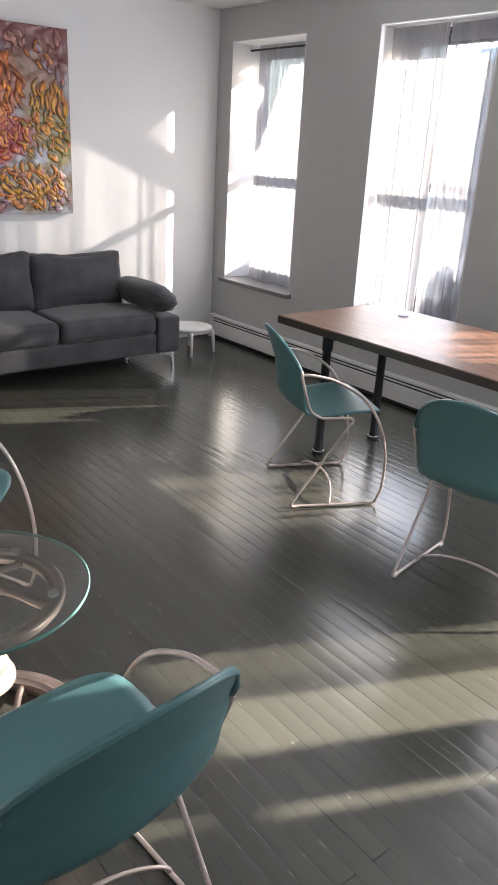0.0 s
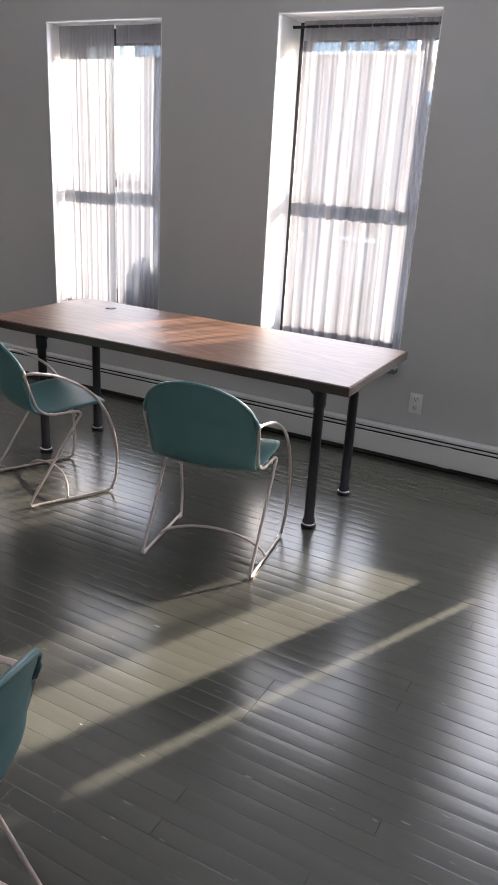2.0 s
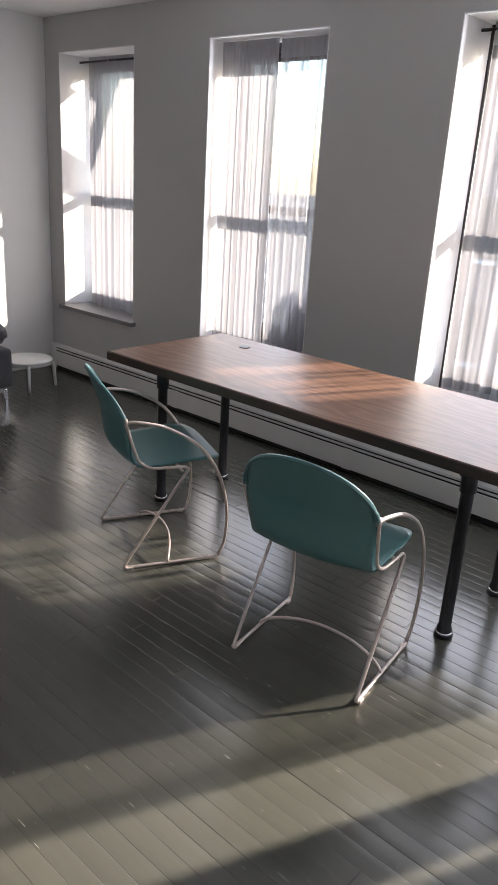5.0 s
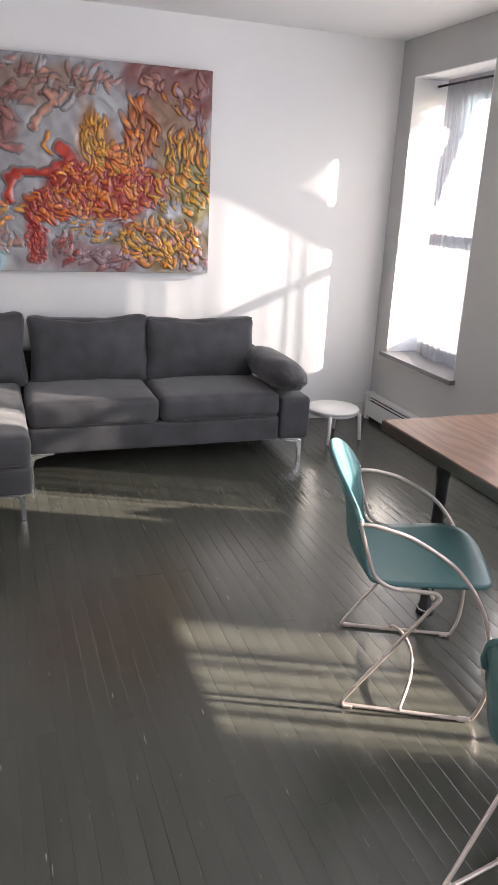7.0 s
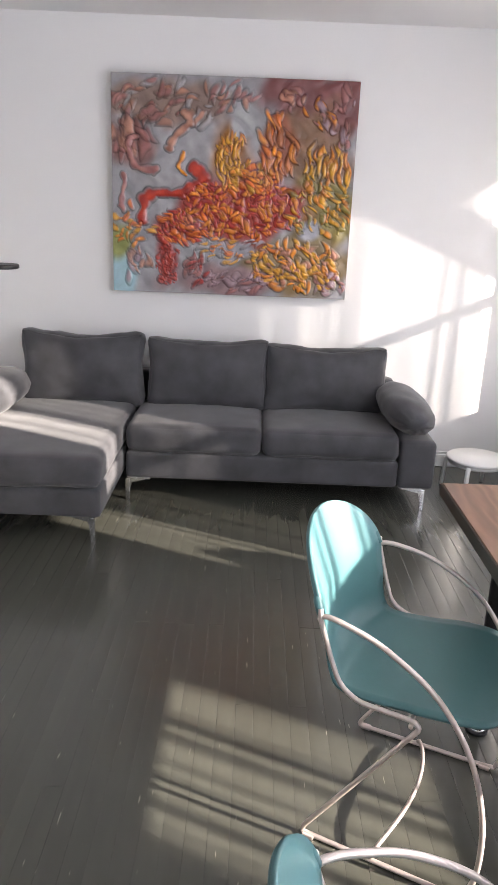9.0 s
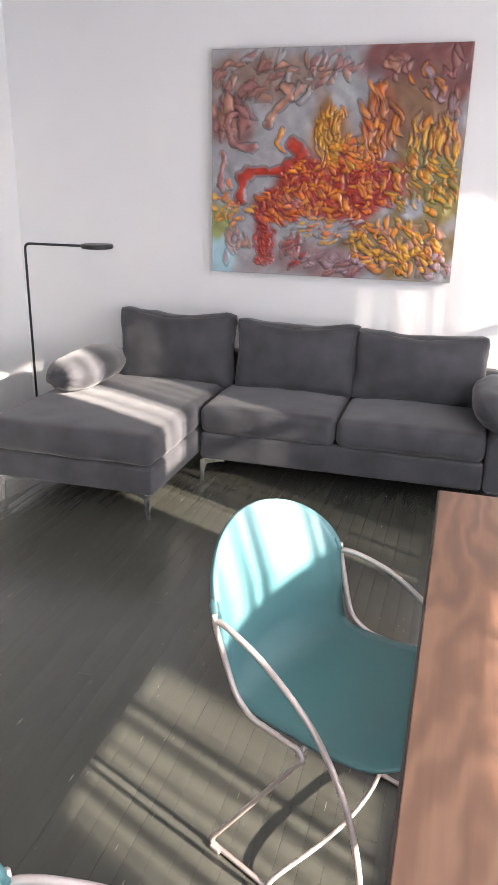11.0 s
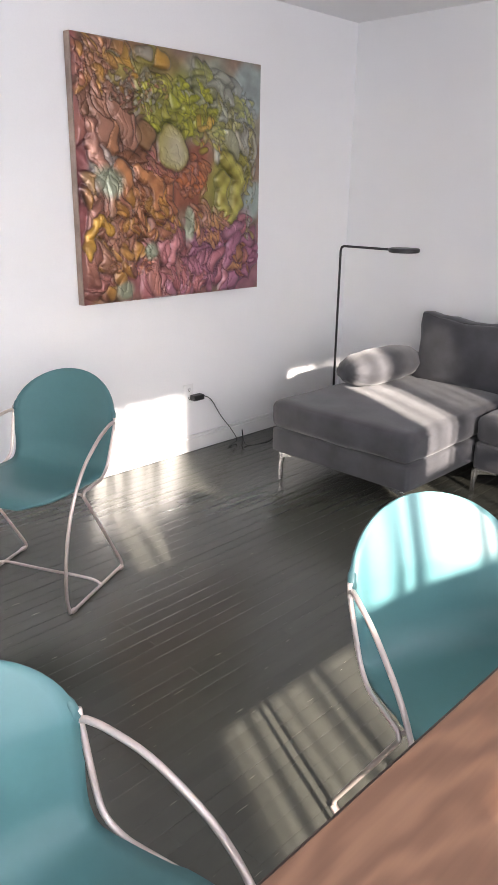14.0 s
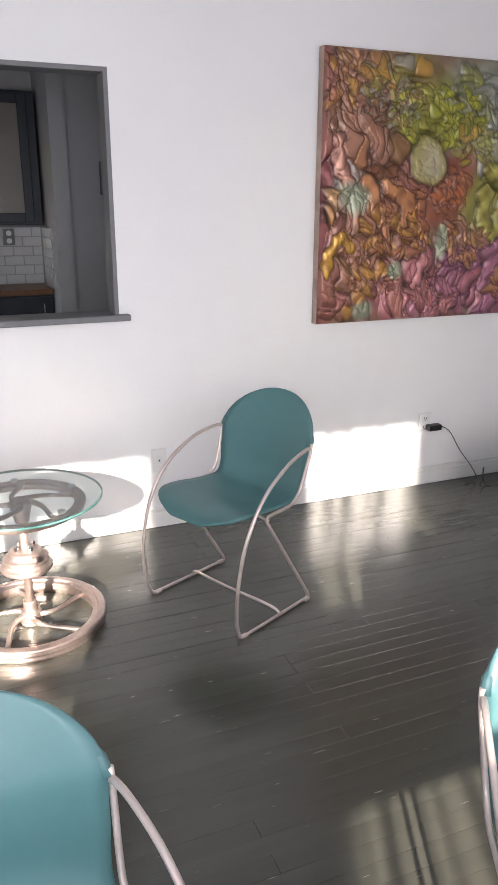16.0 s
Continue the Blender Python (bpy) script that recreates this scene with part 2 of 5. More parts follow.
def walnut(name):
    m = bpy.data.materials.new(name)
    m.use_nodes = True
    N, L = m.node_tree.nodes, m.node_tree.links
    p = N["Principled BSDF"]
    p.inputs["Roughness"].default_value = 0.42
    p.inputs["Specular IOR Level"].default_value = 0.45
    tc, mp = N.new("ShaderNodeTexCoord"), N.new("ShaderNodeMapping")
    mp.inputs["Scale"].default_value = (1.0, 0.30, 1.0)
    mp.inputs["Rotation"].default_value = (0, 0, radians(12))
    big, wave, fine = N.new("ShaderNodeTexNoise"), N.new("ShaderNodeTexWave"), N.new("ShaderNodeTexNoise")
    big.inputs["Scale"].default_value, big.inputs["Detail"].default_value = 5.0, 4.0
    wave.inputs["Scale"].default_value, wave.inputs["Distortion"].default_value = 5.0, 22.0
    wave.inputs["Detail"].default_value = 3.0
    fine.inputs["Scale"].default_value = 130.0
    for n in (big, wave, fine):
        L.new(mp.outputs["Vector"], n.inputs["Vector"])
    L.new(tc.outputs["Object"], mp.inputs["Vector"])
    r = N.new("ShaderNodeValToRGB")
    r.color_ramp.elements[0].color = (0.090, 0.046, 0.029, 1)
    r.color_ramp.elements[1].color = (0.320, 0.178, 0.108, 1)
    e = r.color_ramp.elements.new(0.5)
    e.color = (0.185, 0.095, 0.058, 1)
    mix = N.new("ShaderNodeMath")
    mix.operation = "MULTIPLY_ADD"
    mix.inputs[1].default_value = 0.28
    L.new(wave.outputs["Fac"], mix.inputs[0])
    half = N.new("ShaderNodeMath")
    half.operation = "MULTIPLY"
    half.inputs[1].default_value = 0.48
    L.new(big.outputs["Fac"], half.inputs[0])
    L.new(half.outputs[0], mix.inputs[2])
    pores, ps, add = N.new("ShaderNodeTexNoise"), N.new("ShaderNodeMapping"), N.new("ShaderNodeMath")
    ps.inputs["Scale"].default_value, ps.inputs["Rotation"].default_value = (95, 5, 40), (0, 0, radians(4))
    pores.inputs["Scale"].default_value, pores.inputs["Detail"].default_value = 1.0, 4.0
    L.new(tc.outputs["Object"], ps.inputs["Vector"])
    L.new(ps.outputs["Vector"], pores.inputs["Vector"])
    add.operation = "MULTIPLY_ADD"
    add.inputs[1].default_value = 0.26
    L.new(pores.outputs["Fac"], add.inputs[0])
    L.new(mix.outputs[0], add.inputs[2])
    L.new(add.outputs[0], r.inputs["Fac"])
    L.new(r.outputs["Color"], p.inputs["Base Color"])
    b = N.new("ShaderNodeBump")
    b.inputs["Strength"].default_value, b.inputs["Distance"].default_value = 0.12, 0.002
    L.new(fine.outputs["Fac"], b.inputs["Height"])
    L.new(b.outputs["Normal"], p.inputs["Normal"])
    return m


WALNUT = walnut("walnut_veneer")
DARK_WOOD = mat("dark_wood_edge", (0.045, 0.028, 0.020), 0.5, grain=0.3, grain_scale=40, stretch=(1, 0.2, 3), bump=0.2)


# ---- mesh helpers ----
def part(name, bm, material, parent=None, label="", smooth=False):
    me = bpy.data.meshes.new(name)
    bmesh.ops.recalc_face_normals(bm, faces=bm.faces)
    bm.to_mesh(me)
    bm.free()
    me.materials.append(material)
    if smooth:
        me.polygons.foreach_set("use_smooth", [True] * len(me.polygons))
    ob = new(name, me)
    if parent is not None:
        ob.parent = parent
    if label:
        ob["label"] = label
    return ob


def box(bm, x0, x1, y0, y1, z0, z1, bevel=0.0, seg=2):
    g = bmesh.ops.create_cube(bm, size=1.0)
    for v in g["verts"]:
        v.co = Vector(((x0 + x1) / 2 + v.co.x * (x1 - x0), (y0 + y1) / 2 + v.co.y * (y1 - y0), (z0 + z1) / 2 + v.co.z * (z1 - z0)))
    if bevel:
        edges = list({e for v in g["verts"] for e in v.link_edges})
        bmesh.ops.bevel(bm, geom=edges, offset=bevel, segments=seg, affect="EDGES", profile=0.5)
    return bm


def boxed(*a, **k):
    return box(bmesh.new(), *a, **k)


def tube(bm, pts, r, seg=8, caps=True):
    pts = [Vector(p) for p in pts]
    rings, up = [], None
    for i, p in enumerate(pts):
        d = (pts[min(i + 1, len(pts) - 1)] - pts[max(i - 1, 0)]).normalized()
        if up is None:
            up = d.orthogonal().normalized()
        up = (up - d * up.dot(d)).normalized()
        side = d.cross(up)
        rr = r[i] if isinstance(r, (list, tuple)) else r
        rings.append([bm.verts.new(p + (up * math.cos(a) + side * math.sin(a)) * rr) for a in (2 * math.pi * k / seg for k in range(seg))])
    for a, b in zip(rings, rings[1:]):
        for k in range(seg):
            bm.faces.new((a[k], a[(k + 1) % seg], b[(k + 1) % seg], b[k]))
    if caps:
        bm.faces.new(rings[0][::-1])
        bm.faces.new(rings[-1])
    return bm


def spline(pts, n=6):
    """Smooth curve through points."""
    pts = [Vector(p) for p in pts]
    out = []
    for i in range(len(pts) - 1):
        p0, p1, p2, p3 = pts[max(i - 1, 0)], pts[i], pts[i + 1], pts[min(i + 2, len(pts) - 1)]
        for k in range(n):
            t = k / n
            out.append(0.5 * ((2 * p1) + (p2 - p0) * t + (2 * p0 - 5 * p1 + 4 * p2 - p3) * t * t + (3 * p1 - p0 - 3 * p2 + p3) * t ** 3))
    out.append(pts[-1])
    return out


def filleted(pts, r=0.03, n=5):
    """Polyline with rounded corners."""
    pts = [Vector(p) for p in pts]
    out = [pts[0]]
    for a, b, c in zip(pts, pts[1:], pts[2:]):
        ra = min(r, (a - b).length * 0.45, (c - b).length * 0.45)
        s, e = b + (a - b).normalized() * ra, b + (c - b).normalized() * ra
        for k in range(n + 1):
            t = k / n
            out.append(s.lerp(b, t).lerp(b.lerp(e, t), t))
    return out + [pts[-1]]


def lathe(bm, prof, seg=24, c=(0, 0, 0)):
    rings = [[bm.verts.new((c[0] + r * math.cos(2 * math.pi * k / seg), c[1] + r * math.sin(2 * math.pi * k / seg), c[2] + z)) for k in range(seg)] for r, z in prof]
    for a, b in zip(rings, rings[1:]):
        for k in range(seg):
            bm.faces.new((a[k], a[(k + 1) % seg], b[(k + 1) % seg], b[k]))
    if prof[0] == prof[-1]:
        return bm
    if prof[0][0] > 1e-6:
        bm.faces.new(rings[0][::-1])
    if prof[-1][0] > 1e-6:
        bm.faces.new(rings[-1])
    return bm


def pillow(bm, c, size, r, n=12, bulge=(0, 0, 0), wrinkle=0.0, seed=0.0, pinch=0.0, sag=0.0):
    """Rounded, slightly swollen and creased block for upholstery."""
    h = Vector(size) / 2
    g = bmesh.ops.create_cube(bm, size=2.0)
    bmesh.ops.subdivide_edges(bm, edges=list(bm.edges), cuts=n - 1, use_grid_fill=True)
    verts = list(bm.verts)
    for v in verts:
        q = Vector([math.sin(a * math.pi / 2) for a in v.co])
        p = Vector((q.x * h.x, q.y * h.y, q.z * h.z))
        core = Vector([max(-(h[i] - r), min(h[i] - r, p[i])) for i in range(3)])
        d = p - core
        if d.length > 1e-9:
            p = core + d.normalized() * min(r, d.length * 1.5)
        f = [(1 - q[i] ** 2) for i in range(3)]
        p.x += (1 if q.x > 0 else -1) * bulge[0] * f[1] * f[2] * abs(q.x)
        p.y += (1 if q.y > 0 else -1) * bulge[1] * f[0] * f[2] * abs(q.y)
        p.z += (1 if q.z > 0 else -1) * bulge[2] * f[0] * f[1] * abs(q.z)
        if pinch:
            k = 1 + pinch * abs(q.x * q.z) ** 2
            p.x, p.z = p.x * k, p.z * k
        if sag and q.z > 0:
            p.z -= sag * q.z * (1 - q.x ** 2)
        if pinch:
            # creases that run in from the four corners
            e = abs(q.x * q.z)
            p.y += (1 if q.y > 0 else -1) * 0.006 * e * math.sin(26 * math.atan2(1.02 - abs(q.x), 1.02 - abs(q.z)) + seed)
        if wrinkle:
            w = noise.noise(Vector((p.x * 7 + seed, p.y * 7, p.z * 7))) + 0.5 * noise.noise(Vector((p.x * 19, p.y * 19 + seed, p.z * 19)))
            p += d.normalized() * w * wrinkle if d.length > 1e-9 else Vector((0, 0, 0))
        v.co = p + Vector(c)
    return bm


def gloss_on(ob, material, side):
    """Gives the faces that look to one side the glossy glass; the body of the pane stays clear."""
    ob.data.materials.append(material)
    for f in ob.data.polygons:
        if f.normal.dot(Vector(side)) > 0.9:
            f.material_index = 1


def thing(name, m, label, category, group="", kind=""):
    e = new(name)
    e.empty_display_size = 0.1
    e.matrix_basis = m
    return tagged(e, label, category, group, kind)


def setting(name, bm, material, label="", smooth=False, category=""):
    return tagged(part(name, bm, material, None, "", smooth), label, category or name.split("_")[0], "", "structure")

# ---- the room: window wall at x = 0, sofa wall at y = 0 ----
XW, YS, H = -4.155, -6.9, 2.62
WT = 0.36
HEAD, SILL_Z = 2.382, 0.545
WINDOWS = [(-1.055, -0.185), (-2.665, -1.762), (-4.340, -3.430), (-5.990, -5.030)]

bm = bmesh.new()
edges_y = sorted([YS] + [y for w in WINDOWS for y in w] + [0.3])
for y0, y1 in zip(edges_y, edges_y[1:]):
    if (y0, y1) in WINDOWS:
        box(bm, 0, WT, y0, y1, -0.1, SILL_Z - 0.03)
        box(bm, 0, WT, y0, y1, HEAD, H)
    else:
        box(bm, 0, WT, y0, y1, -0.1, H)
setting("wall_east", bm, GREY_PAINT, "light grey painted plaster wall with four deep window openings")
setting("wall_north", boxed(XW - 0.12, 0, 0, 0.3, -0.1, H), WALL, "white painted plaster wall behind the sofa")
bm = bmesh.new()
box(bm, -6.0, WT, YS - 0.2, YS, -0.1, H)
box(bm, -7.5, -7.0, YS - 0.2, YS, -0.1, H)
# an unseen opening is left here to let light into the kitchen
box(bm, -7.0, -6.0, YS - 0.2, YS, -0.1, 0.95)
box(bm, -7.0, -6.0, YS - 0.2, YS, 2.15, H)
setting("wall_south", bm, WALL, "plain white painted wall closing the room")
PASS = (-4.45, -3.255, 1.085, 2.11)
bm = bmesh.new()
box(bm, XW - 0.12, XW, PASS[1], 0, -0.1, H)
box(bm, XW - 0.12, XW, PASS[0], PASS[1], -0.1, PASS[2] - 0.03)
box(bm, XW - 0.12, XW, PASS[0], PASS[1], PASS[3], H)
box(bm, XW - 0.12, XW, -4.75, PASS[0], -0.1, H)
box(bm, XW - 0.12, XW, -6.4, -4.75, 2.15, H)
box(bm, XW - 0.12, XW, YS, -6.4, -0.1, H)
setting("wall_west", bm, WALL, "white painted wall with a serving hatch to the kitchen")
setting("ceiling", boxed(-7.5, WT, YS - 0.2, 0.3, H, H + 0.2), CEIL, "plain white painted ceiling")
FLOOR = setting("floor", boxed(-7.5, 0.0, YS, 0.0, -0.12, -0.012), GROUT, "dark grey painted wooden plank floor")

# baseboards
bm = bmesh.new()
box(bm, XW, XW + 0.018, -4.75, -0.0, 0, 0.085, 0.004)
box(bm, XW, XW + 0.012, -4.75, -0.0, 0.085, 0.105, 0.003)
box(bm, XW + 0.018, -0.02, -0.018, 0, 0, 0.085, 0.004)
box(bm, XW + 0.018, -0.02, -0.012, 0, 0.085, 0.105, 0.003)
setting("baseboard", bm, TRIM, "white painted wooden baseboard")

# hatch lining and ledge
bm = bmesh.new()
box(bm, XW - 0.125, XW + 0.003, PASS[1] - 0.02, PASS[1] + 0.0, PASS[2], PASS[3], 0.002)
box(bm, XW - 0.125, XW + 0.003, PASS[0], PASS[1] - 0.02, PASS[3] - 0.02, PASS[3], 0.002)
box(bm, XW - 0.125, XW + 0.003, PASS[0], PASS[0] + 0.02, PASS[2], PASS[3] - 0.02, 0.002)
setting("hatch_lining", bm, SILL, "grey painted lining of the serving hatch", category="trim")
setting("hatch_ledge", boxed(XW - 0.15, XW + 0.045, PASS[0] - 0.05, PASS[1] + 0.045, PASS[2] - 0.028, PASS[2], 0.004), SILL, "grey painted ledge of the serving hatch", category="ledge")


# ---- windows ----
def window(index, y0, y1):
    w = thing("window_%d" % index, pose(0.285, 0, 0), "tall sash window in a dark frame", "window", "windows in the long wall", "structure")
    z0, z1, zm = SILL_Z, HEAD, 1.41
    bm = bmesh.new()
    box(bm, 0, 0.07, y0, y0 + 0.025, z0, z1, 0.004)
    box(bm, 0, 0.07, y1 - 0.025, y1, z0, z1, 0.004)
    box(bm, 0, 0.07, y0 + 0.025, y1 - 0.025, z1 - 0.05, z1, 0.004)
    box(bm, 0, 0.07, y0 + 0.025, y1 - 0.025, z0, z0 + 0.03, 0.004)
    part("window_frame", bm, SASH, w)
    for nm, za, zb, dx in (("upper_sash", zm - 0.02, z1 - 0.05, 0.038), ("lower_sash", z0 + 0.03, zm + 0.035, 0.006)):
        bm = bmesh.new()
        a, b = y0 + 0.025, y1 - 0.025
        low = 0.115 if nm == "lower_sash" else 0.04
        top = 0.04 if nm == "lower_sash" else 0.05
        box(bm, dx, dx + 0.03, a, a + 0.03, za, zb, 0.003)
        box(bm, dx, dx + 0.03, b - 0.03, b, za, zb, 0.003)
        box(bm, dx, dx + 0.03, a + 0.03, b - 0.03, za, za + low, 0.003)
        box(bm, dx, dx + 0.03, a + 0.03, b - 0.03, zb - top, zb, 0.003)
        s = part(nm, bm, SASH, w)
        pane = part("pane", boxed(dx + 0.012, dx + 0.017, a + 0.03, b - 0.03, za + low, zb - top), CLEAR, s)
        gloss_on(pane, PANE, (-1, 0, 0))
        pane.visible_shadow = False
    bm = bmesh.new()
    box(bm, -0.284, -0.001, y0 + 0.0005, y0 + 0.006, z0, z1 - 0.006)
    box(bm, -0.284, -0.001, y1 - 0.006, y1 - 0.0005, z0, z1 - 0.006)
    box(bm, -0.284, -0.001, y0 + 0.0005, y1 - 0.0005, z1 - 0.006, z1 - 0.0005)
    part("reveal", bm, WALL, w, "white painted reveal")
    part("window_sill", boxed(-0.330, 0.0, y0 + 0.002 if index in (2, 3) else y0 - 0.028, y1 - 0.002 if index in (2, 3) else y1 + 0.028, z0 - 0.032, z0, 0.003), SILL, w, "grey painted sill")
    tube_bm = tube(bmesh.new(), [(-0.10, y0 + 0.002, z1 - 0.045), (-0.10, y1 - 0.002, z1 - 0.045)], 0.008)
    part("curtain_rod", tube_bm, BLACK, w, "thin black tension rod", True)
    return w


for i, (a, b) in enumerate(WINDOWS):
    window(i + 1, a, b)
    sky_panel(a + 0.05, b - 0.05, SILL_Z + 0.05, HEAD - 0.05, (0.1, 2.4, 3.2, 5.0)[i])


def curtain(y0, y1, x, seed, label, bottom=0.005, taper=0.0, folds=17, depth=0.011, cloth=None):
    """Gathered sheer curtain: header above the rod, soft folds, uneven hem. y0..y1 at the top; taper narrows the bottom."""
    c = thing("sheer_curtain", pose(x, 0, 0), label, "curtain", "sheer window curtains")
    rnd = random.Random(seed)
    top, rod, low = HEAD - 0.015, HEAD - 0.045, SILL_Z + bottom
    cols, rows = folds * 10, 26
    ph = [rnd.uniform(-0.9, 0.9) for _ in range(folds + 3)]
    am = [rnd.uniform(0.35, 1.3) for _ in range(folds + 3)]

    def point(u, w):
        k = u * folds
        i, f = int(k), k - int(k)
        a = am[i] * (1 - f) + am[i + 1] * f
        p = ph[i] * (1 - f) + ph[i + 1] * f
        z = low + (top - low) * (1 - w)
        grow = 0.25 + 0.75 * min(1, w * 4)
        drift = 0.5 * math.sin(w * 2.3 + seed + u * 5)
        dx = depth * a * grow * math.sin(2 * math.pi * k + p + drift)
        dx += 0.006 * math.sin(2 * math.pi * k * 2.7 + seed) * (1 - 0.6 * w)
        yy = y0 + (y1 - y0) * u
        yy += depth * 0.55 * grow * math.cos(2 * math.pi * k + p * 1.7 + drift)
        yy += taper * w * (u if taper < 0 else (1 - u))
        yy = max(min(y0, y1) - 0.0, min(max(y0, y1), yy))
        if w > 0.9:
            z += 0.012 * math.sin(k * 1.3 + seed) * (w - 0.9) * 10
        return (dx, yy, z)

    def sheet(wa, wb, n):
        bm = bmesh.new()
        grid = [[bm.verts.new(point(i / cols, wa + (wb - wa) * j / n)) for i in range(cols + 1)] for j in range(n + 1)]
        for r0, r1 in zip(grid, grid[1:]):
            for i in range(cols):
                bm.faces.new((r0[i], r0[i + 1], r1[i + 1], r1[i]))
        return bm

    part("header", sheet(0, 0.055, 4), SHEER_HEM, c, "doubled gathered header", True)
    part("panel", sheet(0.055, 0.975, rows), cloth or SHEER, c, "", True)
    part("hem", sheet(0.975, 1.0, 2), SHEER_HEM, c, "doubled hem", True)
    return c


curtain(-1.045, -0.30, 0.185, 1.3, "white sheer cotton curtain hanging to the sill", folds=10, cloth=SHEER_SOFT)
curtain(-2.230, -1.785, 0.10, 2.9, "white sheer cotton curtain gathered on one side", folds=9, cloth=SHEER_GATHERED)
curtain(-2.655, -2.215, 0.135, 7.3, "thin white sheer cotton curtain, loose at the bottom", folds=6, cloth=SHEER_THIN)
curtain(-4.335, -3.50, 0.185, 4.1, "white sheer cotton curtain drawn across the window", folds=11)
curtain(-5.36, -5.04, 0.12, 5.7, "white sheer cotton curtain pushed to one side", folds=7, depth=0.012, cloth=SHEER_THIN)
curtain(-5.832, -5.640, 0.185, 6.6, "white sheer cotton curtain bunched near the jamb", folds=9, depth=0.035, cloth=SHEER_HEM)

# ---- baseboard heater along the window wall ----
h = thing("baseboard_heater", pose(0, 0, 0), "long white enamelled baseboard heater with dark slots", "heater")
part("back_plate", boxed(-0.018, -0.003, -6.85, -0.105, 0.02, 0.20, 0.002), HEATER, h)
part("top_cover", boxed(-0.062, -0.018, -6.85, -0.105, 0.182, 0.20, 0.005), HEATER, h)
part("damper", boxed(-0.060, -0.052, -6.84, -0.115, 0.160, 0.172, 0.002), HEATER, h)
# black blocks stand for the shade inside the slot and below the front cover
part("slot", boxed(-0.050, -0.018, -6.84, -0.115, 0.135, 0.182), DARK_FILL, h, "black fill for the shade in the outlet slot")
part("front_cover", boxed(-0.064, -0.054, -6.85, -0.105, 0.030, 0.150, 0.004), HEATER, h)
part("element", boxed(-0.050, -0.018, -6.84, -0.115, 0.005, 0.13), DARK_FILL, h)
part("end_cap", boxed(-0.068, -0.003, -0.105, -0.055, 0.0, 0.208, 0.006), HEATER, h)
for y in (-1.6, -3.1, -4.7, -6.1):
    part("joint_cover", boxed(-0.0665, -0.0535, y - 0.03, y + 0.03, 0.028, 0.152, 0.002), HEATER, h)

# ---- kitchen behind the hatch ----
bm = bmesh.new()
box(bm, -7.5, -7.3, YS, -3.03, -0.1, H)
box(bm, -7.3, -6.55, -3.15, -3.03, -0.1, H)
box(bm, -7.5, -6.60, -3.03, -1.0, -0.1, H)
box(bm, -7.5, XW - 0.12, -1.0, -0.8, -0.1, H)
setting("wall_kitchen", bm, GREYWALL, "grey painted kitchen walls", category="wall")
b = thing("base_cabinet", pose(-6.95, -4.2, 0), "dark navy painted kitchen base cabinet", "cabinet")
part("body", boxed(-0.34, 0.08, -2.2, 1.04, 0.1, 0.875, 0.004), NAVY, b)
part("plinth", boxed(-0.34, 0.03, -2.2, 1.03, 0.0, 0.1), DARK_FILL, b)
for k in range(6):
    y = 1.02 - k * 0.53
    d = part("door", boxed(0.081, 0.10, y - 0.52, y, 0.12, 0.86, 0.004), NAVY, b)
    part("handle", tube(bmesh.new(), [(0.101, y - 0.06, 0.70), (0.125, y - 0.06, 0.71), (0.125, y - 0.06, 0.81), (0.101, y - 0.06, 0.82)], 0.005), CHROME, d, "metal handle")
tagged(part("worktop", boxed(-7.298, -6.83, -6.4, -3.165, 0.878, 0.92, 0.005), BUTCHER), "oiled wooden kitchen worktop on navy cabinets", "worktop")
c = thing("wall_cabinet", pose(-7.3, -3.9, 0), "dark navy wall cabinet with a glazed door", "cabinet")
part("body", boxed(0.002, 0.30, -1.1, 0.72, 1.40, 2.36, 0.004), NAVY, c)
for ya in (-0.55, 0.06):
    bm = bmesh.new()
    box(bm, 0.301, 0.325, ya, ya + 0.07, 1.42, 2.34, 0.006)
    box(bm, 0.301, 0.325, ya + 0.53, ya + 0.60, 1.42, 2.34, 0.006)
    box(bm, 0.301, 0.325, ya + 0.07, ya + 0.53, 1.42, 1.49, 0.006)
    box(bm, 0.301, 0.325, ya + 0.07, ya + 0.53, 2.27, 2.34, 0.006)
    d = part("door", bm, NAVY, c)
    part("door_glass", boxed(0.304, 0.310, ya + 0.07, ya + 0.53, 1.49, 2.27), FROST, d, "cloudy glass pane")
o = thing("kitchen_outlet", pose(-7.284, -3.42, 1.30), "dark double outlet on white wall tiles", "outlet")
part("plate", boxed(0.0, 0.008, -0.045, 0.045, -0.065, 0.065, 0.003), SILL, o)
for z in (-0.03, 0.03):
    part("socket", lathe(bmesh.new(), [(0.0, 0), (0.022, 0), (0.022, 0.006), (0.0, 0.006)], 12), PLATE, o).matrix_basis = pose(0.006, 0, z, 0, 90, 0)
tagged(part("wall_bracket", boxed(-6.598, -6.35, -2.80, -2.70, 1.62, 1.86, 0.01), SASH), "dark bracket fixed to the grey kitchen wall", "bracket")
TILES = setting("tile_splashback", boxed(-7.299, -7.290, -5.0, -3.152, 0.92, 1.40), MORTAR, "white glazed subway tile splashback", category="splashback")

